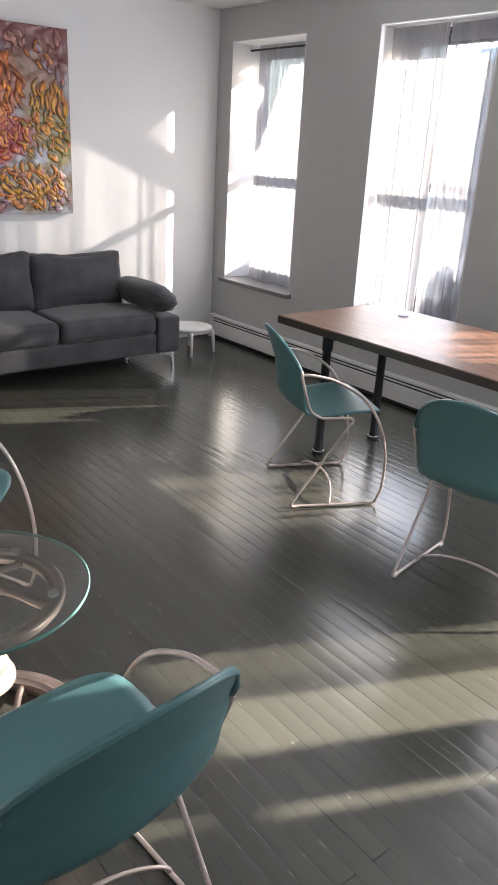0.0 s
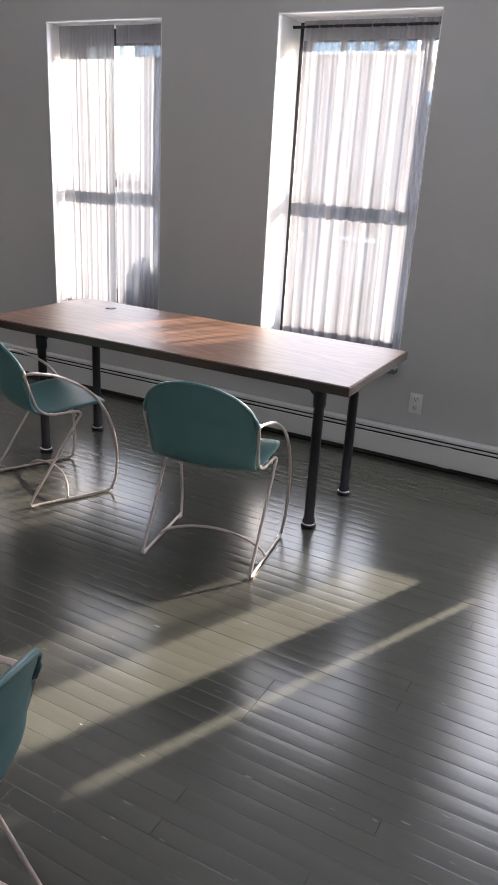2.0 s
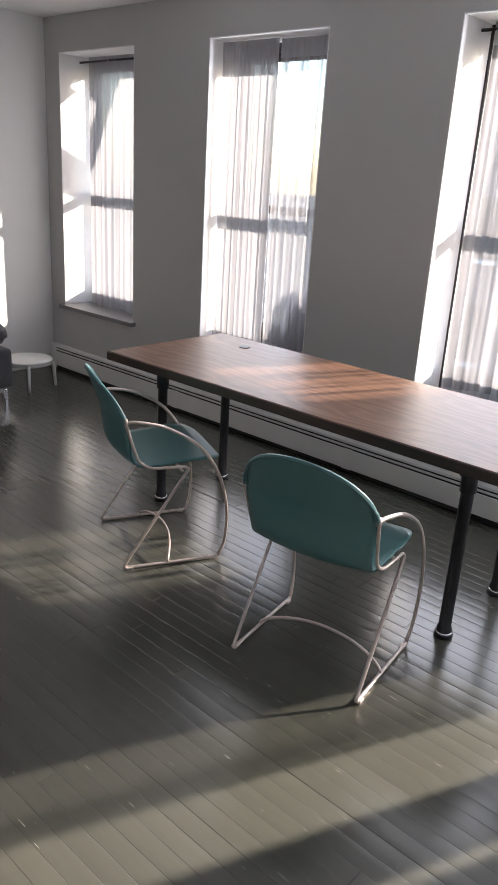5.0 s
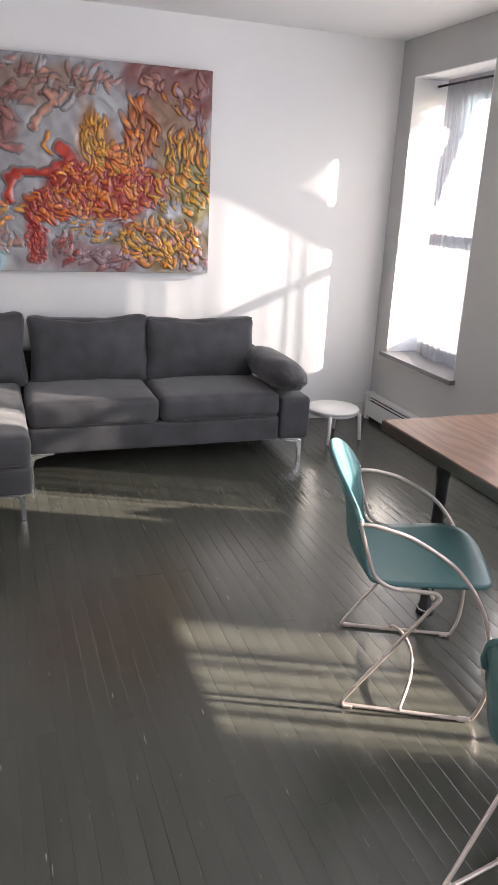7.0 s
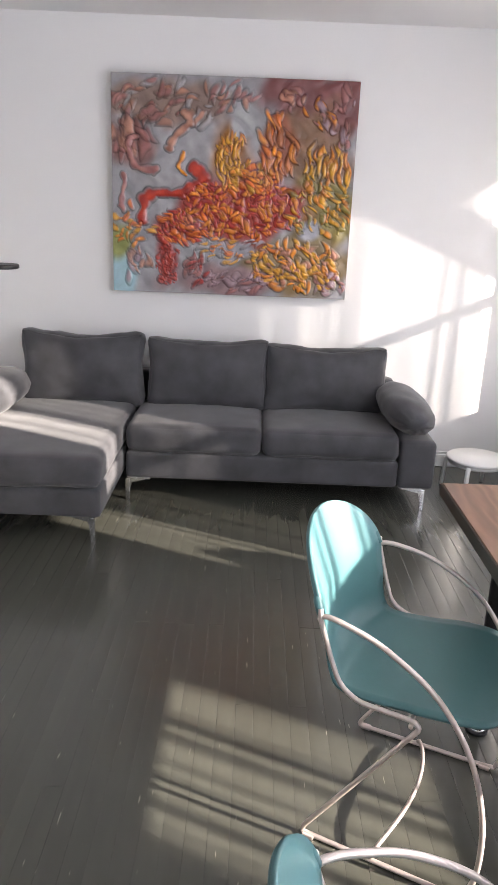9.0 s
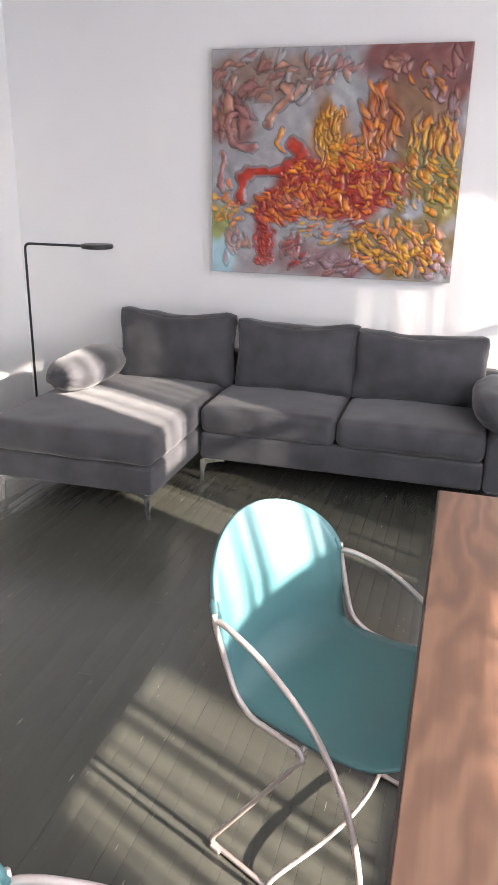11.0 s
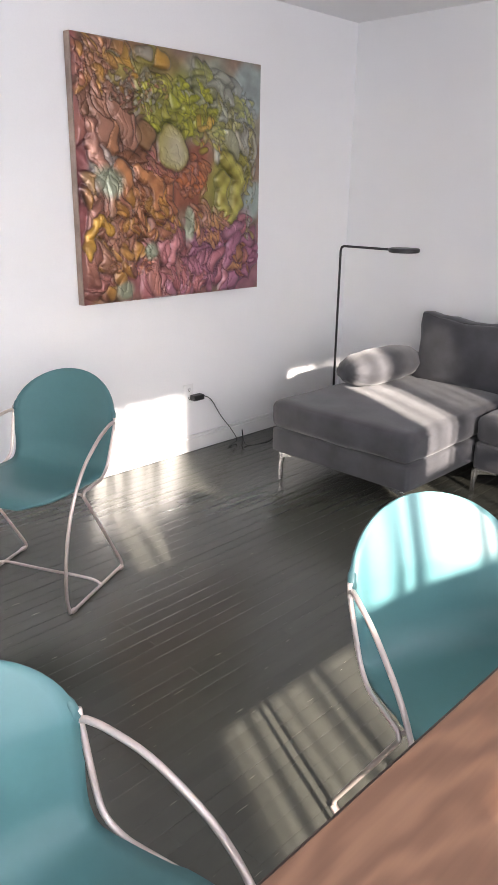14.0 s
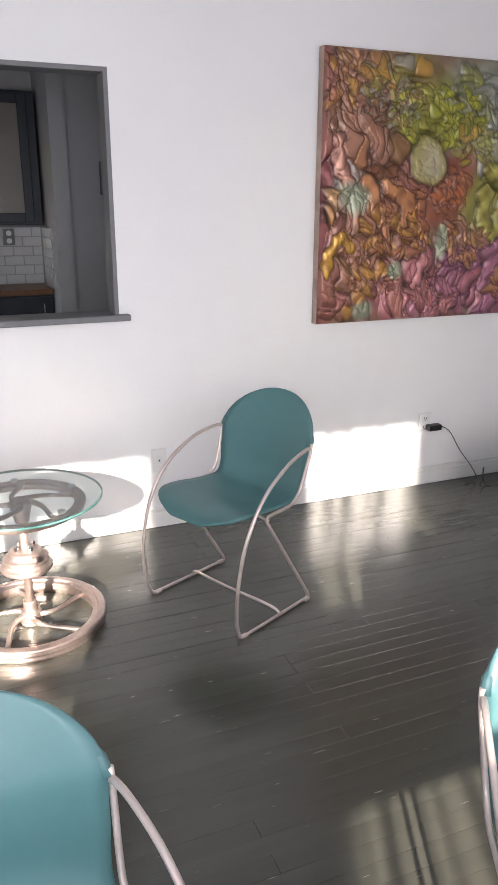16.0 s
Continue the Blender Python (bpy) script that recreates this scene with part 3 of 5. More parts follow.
# frame of the unseen opening that was added to brighten the kitchen
w = thing("window_5", pose(-6.5, YS - 0.10, 0), "unseen kitchen window in a white frame, added to let light in", "window", "", "structure")
bm = bmesh.new()
box(bm, -0.5, -0.45, -0.03, 0.03, 0.95, 2.15, 0.004)
box(bm, 0.45, 0.5, -0.03, 0.03, 0.95, 2.15, 0.004)
box(bm, -0.45, 0.45, -0.03, 0.03, 0.95, 1.0, 0.004)
box(bm, -0.45, 0.45, -0.03, 0.03, 2.10, 2.15, 0.004)
box(bm, -0.45, 0.45, -0.02, 0.02, 1.53, 1.57, 0.004)
part("window_frame", bm, TRIM, w)

# ---- pale kitchen island by the last window ----
k = thing("kitchen_island", pose(-3.35, -5.595, 0), "pale painted island with an overhanging pale top", "island")
part("worktop", boxed(0.0, 1.05, -0.62, 0.0, 0.862, 0.90, 0.006), COUNTER, k)
part("body", boxed(0.035, 1.02, -0.59, -0.03, 0.07, 0.860, 0.004), COUNTER, k)
part("plinth", boxed(0.07, 0.98, -0.55, -0.06, 0.0, 0.07), SILL, k)
for y0, y1 in ((-0.565, -0.32), (-0.30, -0.055)):
    bm = bmesh.new()
    box(bm, 0.022, 0.036, y0, y0 + 0.05, 0.12, 0.82, 0.003)
    box(bm, 0.022, 0.036, y1 - 0.05, y1, 0.12, 0.82, 0.003)
    box(bm, 0.022, 0.036, y0 + 0.05, y1 - 0.05, 0.12, 0.17, 0.003)
    box(bm, 0.022, 0.036, y0 + 0.05, y1 - 0.05, 0.77, 0.82, 0.003)
    part("panel_frame", bm, COUNTER, k)


# ---- shell chairs ----
def chair():
    c = thing("shell_chair", pose(0, 0, 0), "teal moulded plastic shell chair on a bent metal rod frame", "chair", "teal shell chairs")
    line = spline([(0, 0.250, 0.428), (0, 0.222, 0.455), (0, 0.14, 0.464), (0, 0.02, 0.456), (0, -0.09, 0.448), (0, -0.170, 0.456),
                   (0, -0.225, 0.51), (0, -0.238, 0.58), (0, -0.252, 0.67)], 4)
    rowsv = [(p.y, p.z) for p in line]
    n_arch = 14
    for k in range(1, n_arch + 1):
        z = 0.67 + 0.170 * math.sin(k / n_arch * math.pi / 2 * 0.985)
        rowsv.append((-0.252 - (z - 0.67) * 0.37, z))

    def half(y, z):
        if z > 0.67:
            return 0.240 * math.sqrt(max(0.0006, 1 - ((z - 0.67) / 0.1705) ** 2))
        if y > 0.05 and z < 0.48:
            k = (y - 0.05) / 0.2045
            return 0.238 * max(0.02, (1 - k ** 4.5)) ** 0.5
        if z > 0.5:
            return 0.224 + 0.014 * (z - 0.5) / 0.16
        return 0.232 - 0.008 * min(1, max(0, (-y) / 0.15))

    nv = 16
    bm = bmesh.new()
    grid = []
    for y, z in rowsv:
        w = half(y, z)
        row = []
        b = min(1, max(0, (z - 0.44) / 0.14)) if y < 0 else 0
        full = 0.238
        for j in range(nv + 1):
            v = -1 + 2 * j / nv
            x = w * v
            q = (x / full) ** 2
            up = 0.014 * q * (1 - b) * (1 if y < 0.18 else max(0, 1 - (y - 0.18) / 0.07))
            hug = 0.030 * math.exp(-((z - 0.505) / 0.06) ** 2) if y < -0.1 else 0
            row.append(bm.verts.new((x, y + (0.050 * b + hug) * q, z + up)))
        grid.append(row)
    for r0, r1 in zip(grid, grid[1:]):
        for j in range(nv):
            bm.faces.new((r0[j], r0[j + 1], r1[j + 1], r1[j]))
    shell = part("shell", bm, TEAL, c, "teal moulded plastic shell", True)
    so = shell.modifiers.new("thickness", "SOLIDIFY")
    so.thickness, so.offset = 0.009, 0.0
    # rolled rim along the arched top, ending in two lugs
    rim = []
    for k in range(-18, 19):
        a = k / 18 * math.pi / 2 * 1.0
        x, z = 0.236 * math.sin(a), 0.664 + 0.1685 * math.cos(a)
        rim.append((x, -0.2560 - (z - 0.67) * 0.37 + 0.050 * (x / 0.240) ** 2, z))
    part("rim", tube(bmesh.new(), rim, [0.0062 if abs(k) < 16 else 0.0115 for k in range(-18, 19)], 8), TEAL_RIM, c, "", True)
    for s in (-1, 1):
        pts = [(0.243, -0.205, 0.680), (0.244, -0.202, 0.650), (0.236, -0.168, 0.54), (0.232, -0.146, 0.482), (0.236, -0.095, 0.452), (0.243, 0.050, 0.453), (0.247, 0.064, 0.440)]
        pts += [(0.245, -0.205, 0.030), (0.245, -0.212, 0.009), (0.246, -0.19, 0.008), (0.252, 0.19, 0.008), (0.252, 0.213, 0.012)]
        side = filleted(pts, 0.030)
        arm = spline([(0.252, 0.213, 0.012), (0.260, 0.238, 0.10), (0.268, 0.235, 0.26), (0.271, 0.190, 0.42), (0.269, 0.100, 0.550), (0.262, -0.030, 0.632), (0.252, -0.130, 0.660), (0.243, -0.190, 0.664), (0.240, -0.206, 0.648)], 5)
        part("side_rod", tube(bmesh.new(), [(s * p[0], p[1], p[2]) for p in side], 0.0068, 8), ROD, c, "bent metal rod", True)
        part("armrest", tube(bmesh.new(), [(s * p[0], p[1], p[2]) for p in arm], 0.0072, 8), ROD, c, "curved metal rod armrest", True)
        for y in (-0.19, 0.185):
            part("glide", boxed(s * 0.249 - 0.010, s * 0.249 + 0.010, y - 0.016, y + 0.016, 0.0, 0.012, 0.003), ROD, c)
    st = [(0.249 * math.sin(a), -0.02 + 0.055 * (1 - abs(math.sin(a)) ** 2), 0.012 + 0.055 * math.cos(a)) for a in (k / 10 * math.pi / 2 for k in range(-10, 11))]
    part("stretcher", tube(bmesh.new(), st, 0.006, 8), ROD, c, "bowed rod between the runners", True)
    part("seat_bracket", tube(bmesh.new(), [(-0.238, 0.04, 0.430), (-0.12, 0.03, 0.441), (0.12, 0.03, 0.441), (0.238, 0.04, 0.430)], 0.006, 8), ROD, c, "", True)
    return c


first = chair()
first.matrix_basis = pose(-1.43, -3.0, 0, 0, 0, -115.8)
copy_thing(first, pose(-1.545, -4.05, 0, 0, 0, -80.5))
tagged(copy_thing(first, pose(-3.345, -3.025, 0, 0, 0, -155.1)), "teal moulded plastic shell chair standing by the white wall")
tagged(copy_thing(first, pose(-3.490, -4.450, 0, 0, 0, 6)), "teal moulded plastic shell chair drawn up to the glass table")

# ---- bundle behind the thin curtain ----
bm = bmesh.new()
bmesh.ops.create_icosphere(bm, subdivisions=4, radius=1.0)
for v in bm.verts:
    k = 1 + 0.35 * noise.noise(v.co * 2.1) + 0.12 * noise.noise(v.co * 6.0)
    v.co = Vector((v.co.x * 0.055 * k, v.co.y * 0.135 * k, max(0.0, 0.20 + v.co.z * 0.215 * k)))
bag = part("plastic_bundle", bm, mat("pale_plastic_film", (0.55, 0.58, 0.66), 0.3, blotch=0.2, blotch_scale=14, bump=0.5, bump_scale=30), None, "", True)
bag.matrix_basis = pose(0.225, -2.46, SILL_Z)
tagged(bag, "crumpled pale blue plastic bundle on the window sill", "bundle")

# ---- long table ----
TX0, TX1, TY0, TY1, TZ = -1.272, -0.455, -4.515, -2.415, 0.76
t = thing("dining_table", pose(0, 0, 0), "long walnut table on black iron pipe legs", "table")
part("tabletop", boxed(TX0 + 0.006, TX1 - 0.006, TY0 + 0.006, TY1 - 0.006, TZ - 0.012, TZ, 0.002), WALNUT, t, "walnut veneer top")
part("edge_band", boxed(TX0, TX1, TY0, TY1, TZ - 0.044, TZ - 0.003, 0.003), DARK_WOOD, t, "dark stained edge")
for lx in (-1.13, -0.675):
    for ly in (-4.33, -2.68):
        bm = bmesh.new()
        lathe(bm, [(0.0, 0.0), (0.036, 0.0), (0.036, 0.012), (0.029, 0.018), (0.029, 0.040), (0.024, 0.045), (0.024, 0.60), (0.030, 0.605), (0.030, 0.675), (0.024, 0.68), (0.024, 0.715)], 20, (lx, ly, 0))
        leg = part("leg", bm, IRON, t, "black iron pipe leg", True)
        part("foot_ring", lathe(bmesh.new(), [(0.030, 0.012), (0.0335, 0.014), (0.0335, 0.022), (0.030, 0.024)], 20, (lx, ly, 0)), CHROME, leg, "bright worn ring", True)
        part("flange", lathe(bmesh.new(), [(0.0, 0.703), (0.045, 0.703), (0.045, 0.7158), (0.0, 0.7158)], 20, (lx, ly, 0)), IRON, leg)
        s = 1 if ly < -3.5 else -1
        part("brace", tube(bmesh.new(), [(lx, ly + s * 0.02, 0.655), (lx, ly + s * 0.075, 0.71)], 0.012, 8), IRON, leg)
for ly in (-4.33, -2.68):
    part("crossbar", boxed(-1.19, -0.50, ly - 0.022, ly + 0.022, 0.692, 0.7155, 0.003), IRON, t)
part("grommet", lathe(bmesh.new(), [(0.0, 0.0), (0.030, 0.0), (0.030, 0.004), (0.0, 0.004)], 20, (-0.62, -2.75, TZ)), SASH, t, "dark cable grommet")


# ---- glass table on cast wheels ----
g = thing("glass_table", pose(-3.455, -3.82, 0), "round glass side table on two cast metal wheels", "side table")


def crisp(prof, e=0.0025):
    """Profile with a tight loop on each side of every corner, so that edges stay sharp under smooth shading."""
    out = [prof[0]]
    for a, b in zip(prof, prof[1:]):
        ln = math.hypot(b[0] - a[0], b[1] - a[1])
        if ln > 3 * e:
            f = e / ln
            out += [(a[0] + (b[0] - a[0]) * f, a[1] + (b[1] - a[1]) * f), (b[0] + (a[0] - b[0]) * f, b[1] + (a[1] - b[1]) * f)]
        out.append(b)
    return out


def wheel(z, r_out, r_in, thick, spokes, curve, low, high):
    bm = bmesh.new()
    lip = r_in + (r_out - r_in) * 0.45
    lathe(bm, crisp([(r_in + 0.006, z), (r_out - 0.010, z), (r_out - 0.004, z + 0.008), (r_out - 0.004, z + thick * 0.45), (r_out, z + thick * 0.55), (r_out, z + thick - 0.005), (r_out - 0.006, z + thick),
                     (lip, z + thick), (lip - 0.004, z + thick - 0.008), (r_in, z + thick - 0.012), (r_in, z + thick * 0.35), (r_in + 0.006, z)]), 72)
    rim_ob = part("wheel_rim", bm, CAST, g, "cast metal wheel rim", True)
    for k in range(spokes):
        a0 = 2 * math.pi * k / spokes
        pts = []
        for i in range(9):
            f = i / 8
            rr = 0.035 + (r_in + 0.006 - 0.035) * f
            a = a0 + curve * math.sin(f * math.pi * 0.5)
            pts.append((rr * math.cos(a), rr * math.sin(a), z + thick * 0.5 + 0.012 * (1 - f)))
        part("spoke", tube(bmesh.new(), pts, [0.012 - 0.003 * math.sin(i / 8 * math.pi) for i in range(9)], 8), CAST, rim_ob, "", True)
    part("hub", lathe(bmesh.new(), crisp([(0.0, z - low), (0.026, z - low), (0.040, z + 0.004), (0.040, z + thick), (0.027, z + thick + 0.010), (0.027, z + thick + high), (0.0, z + thick + high)]), 28), CAST, rim_ob, "", True)


wheel(0.0, 0.288, 0.236, 0.052, 5, 0.75, 0.0, 0.050)
wheel(0.482, 0.238, 0.196, 0.033, 5, -0.75, 0.05, 0.004)
part("column", lathe(bmesh.new(), [(0.0, 0.05), (0.017, 0.05), (0.017, 0.51), (0.0, 0.51)], 20), CAST, g, "metal column", True)
bm = bmesh.new()
lathe(bm, crisp([(0.0, 0.228), (0.040, 0.228), (0.090, 0.236), (0.098, 0.244), (0.098, 0.256), (0.086, 0.262), (0.082, 0.268), (0.086, 0.276), (0.084, 0.288), (0.070, 0.294), (0.066, 0.300), (0.062, 0.314), (0.050, 0.320), (0.0, 0.320)], 0.0015), 36)
col = part("collar", bm, CAST, g, "stepped cast collar", True)
for k in range(4):
    a = k * math.pi / 2 + 0.5
    part("bolt", lathe(bmesh.new(), [(0.0, 0.316), (0.010, 0.316), (0.010, 0.338), (0.006, 0.342), (0.0, 0.342)], 6, (0.036 * math.cos(a), 0.036 * math.sin(a), 0)), CHROME, col)
part("collar_arm", tube(bmesh.new(), [(0.05, 0.0, 0.296), (0.080, 0.02, 0.304), (0.100, 0.03, 0.312)], [0.010, 0.009, 0.013], 8), CAST, col, "", True)
bm = bmesh.new()
lathe(bm, [(0.0, 0.526), (0.298, 0.526), (0.298, 0.536), (0.0, 0.536)], 72)
top = part("glass_top", bm, CLEAR, g, "clear round glass top")
gloss_on(top, TABLE_GLASS, (0, 0, 1))
part("glass_rim", lathe(bmesh.new(), [(0.2983, 0.526), (0.302, 0.528), (0.302, 0.534), (0.2983, 0.536), (0.2983, 0.526)], 72), GLASS_EDGE, top, "green polished glass edge", True)
for k in range(5):
    a = 2 * math.pi * (k + 0.5) / 5
    part("pad", lathe(bmesh.new(), [(0.0, 0.517), (0.014, 0.517), (0.014, 0.5258), (0.0, 0.5258)], 14, (0.212 * math.cos(a), 0.212 * math.sin(a), 0)), PLATE, g, "clear round pad")

# ---- sofa ----
s = thing("sectional_sofa", pose(0, 0, 0), "grey velvet sectional sofa with a chaise end", "sofa")


def up(name, c, size, r, label="", parent=s, material=VELVET, n=12, **k):
    return part(name, pillow(bmesh.new(), c, size, r, n, **k), material, parent, label, True)


up("base", (-1.833, -0.435, 0.2125), (1.515, 0.78, 0.155), 0.02)
up("chaise_base", (-3.063, -0.745, 0.2225), (0.91, 1.40, 0.145), 0.02)
up("back_frame", (-2.12, -0.100, 0.43), (2.22, 0.12, 0.36), 0.03)
up("arm_base", (-0.972, -0.435, 0.272), (0.20, 0.80, 0.275), 0.025)
up("seat_cushion", (-2.215, -0.525, 0.366), (0.752, 0.63, 0.155), 0.045, bulge=(0, 0.012, 0.018), wrinkle=0.006, seed=1, n=20)
up("seat_cushion", (-1.455, -0.525, 0.366), (0.757, 0.63, 0.155), 0.045, bulge=(0, 0.012, 0.018), wrinkle=0.006, seed=5, n=20)
up("chaise_cushion", (-3.063, -0.80, 0.374), (0.915, 1.315, 0.160), 0.045, bulge=(0, 0.008, 0.012), wrinkle=0.006, seed=9, n=24)
for x, sd, hh in ((-2.93, 2, 0.435), (-2.175, 4, 0.42), (-1.465, 7, 0.405)):
    bc = up("back_cushion", (0, 0, 0), (0.715, 0.17, hh), 0.06, bulge=(0.0, 0.06, 0.0), wrinkle=0.010, seed=sd, pinch=0.06, n=28, sag=0.022)
    bc.matrix_basis = pose(x, -0.285, 0.425 + hh / 2, -9, 0, 0)
    rim = [(0.338 * (k / 12 * 2 - 1), -0.070 + 0.012 * abs(k / 6 - 1), hh / 2 - 0.024 - 0.018 * (1 - (k / 6 - 1) ** 2)) for k in range(13)]
    part("piping", tube(bmesh.new(), rim, 0.004, 6), VELVET, bc, "", True)


def sofa_leg(x, y, z, sx):
    bm = bmesh.new()
    box(bm, x - 0.012, x + 0.012, y - 0.008, y + 0.008, 0.0, z - 0.012, 0.003)
    box(bm, min(x, x + sx * 0.13), max(x, x + sx * 0.13), y - 0.008, y + 0.012, z - 0.014, z, 0.003)
    a, b = x + sx * 0.012, x + sx * 0.11
    tri = [(a, z - 0.012), (b, z - 0.012), (a + sx * 0.012, z - 0.035), (a, z - 0.085)]
    f = [bm.verts.new((u, y - 0.006, w)) for u, w in tri]
    k = [bm.verts.new((u, y + 0.006, w)) for u, w in tri]
    bm.faces.new(f)
    bm.faces.new(k[::-1])
    for i in range(4):
        bm.faces.new((f[i], f[(i + 1) % 4], k[(i + 1) % 4], k[i]))
    part("leg", bm, CHROME, s, "polished metal leg")


sofa_leg(-2.655, -1.40, 0.15, -1)
sofa_leg(-3.481, -1.40, 0.15, 1)
sofa_leg(-2.585, -0.80, 0.136, 1)
sofa_leg(-0.92, -0.80, 0.136, -1)
sofa_leg(-0.92, -0.10, 0.136, -1)
sofa_leg(-3.481, -0.10, 0.15, 1)


def bolster(m, material, label):
    b = thing("bolster_pillow", m, label, "pillow", "bolster pillows")
    bm = bmesh.new()
    rings = []
    n, seg = 22, 28
    for i in range(n + 1):
        f = i / n
        y = (f - 0.5) * 0.73
        e = abs(2 * f - 1)
        r = 0.124 * max(0.10, (1 - e ** 3.4)) ** 0.5
        ring = []
        for k in range(seg):
            a = 2 * math.pi * k / seg
            crease = 0.009 * math.sin(a * 9 + 2 * math.sin(f * 9)) * e ** 3 + 0.007 * noise.noise(Vector((math.cos(a) * 2, f * 9, math.sin(a) * 2)))
            x, z = (r + crease) * 1.22 * math.cos(a), (r + crease) * 0.84 * math.sin(a)
            ring.append(bm.verts.new((x, y, max(z, -0.105))))
        rings.append(ring)
    for a, c in zip(rings, rings[1:]):
        for k in range(seg):
            bm.faces.new((a[k], a[(k + 1) % seg], c[(k + 1) % seg], c[k]))
    bm.faces.new(rings[0][::-1])
    bm.faces.new(rings[-1])
    part("cover", bm, material, b, "", True)
    return b


bolster(pose(-3.36, -0.63, 0.556), VELVET, "grey velvet bolster pillow lying on the chaise")
bolster(pose(-1.02, -0.55, 0.535, 0, 20, 0), VELVET, "grey velvet bolster pillow on the sofa arm")

# ---- low white stool ----
st = thing("low_stool", pose(-0.525, -0.45, 0), "low round white side stool with four legs", "stool")
part("seat", lathe(bmesh.new(), [(0.0, 0.195), (0.168, 0.195), (0.180, 0.200), (0.182, 0.212), (0.176, 0.219), (0.0, 0.221)], 48), WHITE, st, "", True)
for k in range(4):
    a = math.pi / 4 + k * math.pi / 2 + 0.25
    ca, sa = math.cos(a), math.sin(a)
    part("leg", tube(bmesh.new(), filleted([(0.200 * ca, 0.200 * sa, 0.0), (0.186 * ca, 0.186 * sa, 0.186), (0.130 * ca, 0.130 * sa, 0.190)], 0.05), [0.011] + [0.014] * 6 + [0.010], 12), WHITE, st, "", True)
part("rail", lathe(bmesh.new(), [(0.150, 0.178), (0.168, 0.178), (0.168, 0.196), (0.150, 0.196), (0.150, 0.178)], 48), WHITE, st, "", True)

# ---- floor lamp ----
l = thing("floor_lamp", pose(-3.772, -0.56, 0), "slim black floor lamp with a flat round head", "lamp")
part("pole", tube(bmesh.new(), filleted([(0, 0, 0.012), (0, 0, 1.243), (0.40, 0, 1.243)], 0.035, 8), 0.0075, 10), BLACK, l, "thin bent black pole", True)
part("base", lathe(bmesh.new(), [(0.0, 0.0), (0.12, 0.0), (0.125, 0.004), (0.12, 0.012), (0.0, 0.014)], 40), BLACK, l)
hd = part("lamp_head", lathe(bmesh.new(), [(0.0, 1.232), (0.086, 1.232), (0.092, 1.238), (0.092, 1.252), (0.088, 1.256), (0.0, 1.256)], 40, (0.468, 0, 0)), BLACK, l, "flat round black head")
part("lens", lathe(bmesh.new(), [(0.0, 1.2295), (0.07, 1.2295), (0.07, 1.2318), (0.0, 1.2318)], 32, (0.468, 0, 0)), PLATE, hd, "white lens below")


# ---- outlets, adapter and cord ----
def outlet(m, label, sockets=True):
    o = thing("wall_outlet", m, label, "outlet")
    part("plate", boxed(-0.038, 0.038, 0.0, 0.007, -0.060, 0.060, 0.003), PLATE, o)
    if sockets:
        for z in (-0.026, 0.026):
            k = part("socket", boxed(-0.017, 0.017, 0.007, 0.010, z - 0.016, z + 0.016, 0.004), TRIM, o)
            for x in (-0.007, 0.007):
                part("slot", boxed(x - 0.0015, x + 0.0015, 0.0095, 0.0108, z - 0.004, z + 0.009), SASH, k)
            part("slot", boxed(-0.003, 0.003, 0.0095, 0.0108, z - 0.012, z - 0.006), SASH, k)
    else:
        k = part("socket", boxed(-0.012, 0.012, 0.007, 0.010, -0.022, 0.022, 0.002), TRIM, o)
        part("slot", boxed(-0.004, 0.004, 0.0095, 0.0108, -0.005, 0.005), SASH, k)
    return o


outlet(pose(-0.002, -4.475, 0.358, 0, 0, 90), "white double wall outlet above the heater")
outlet(pose(XW + 0.002, -3.093, 0.355, 0, 0, -90), "white wall jack plate above the baseboard", False)
outlet(pose(XW + 0.002, -1.52, 0.375, 0, 0, -90), "white double wall outlet with an adapter plugged in")
ad = thing("power_adapter", pose(XW + 0.013, -1.475, 0.352), "black power adapter with a thin cord to the floor", "adapter")
part("body", boxed(0.0, 0.045, -0.042, 0.042, -0.017, 0.017, 0.005), BLACK, ad)
cord = spline([(0.03, 0.042, 0.005), (0.04, 0.10, -0.03), (0.045, 0.18, -0.15), (0.05, 0.27, -0.26), (0.07, 0.30, -0.335), (0.10, 0.20, -0.349), (0.14, 0.28, -0.349), (0.08, 0.34, -0.27),
               (0.16, 0.30, -0.347), (0.20, 0.45, -0.349), (0.16, 0.60, -0.349), (0.24, 0.74, -0.349), (0.37, 0.87, -0.346)], 8)
part("cord", tube(bmesh.new(), cord, 0.0027, 6), BLACK, ad, "thin black cord", True)


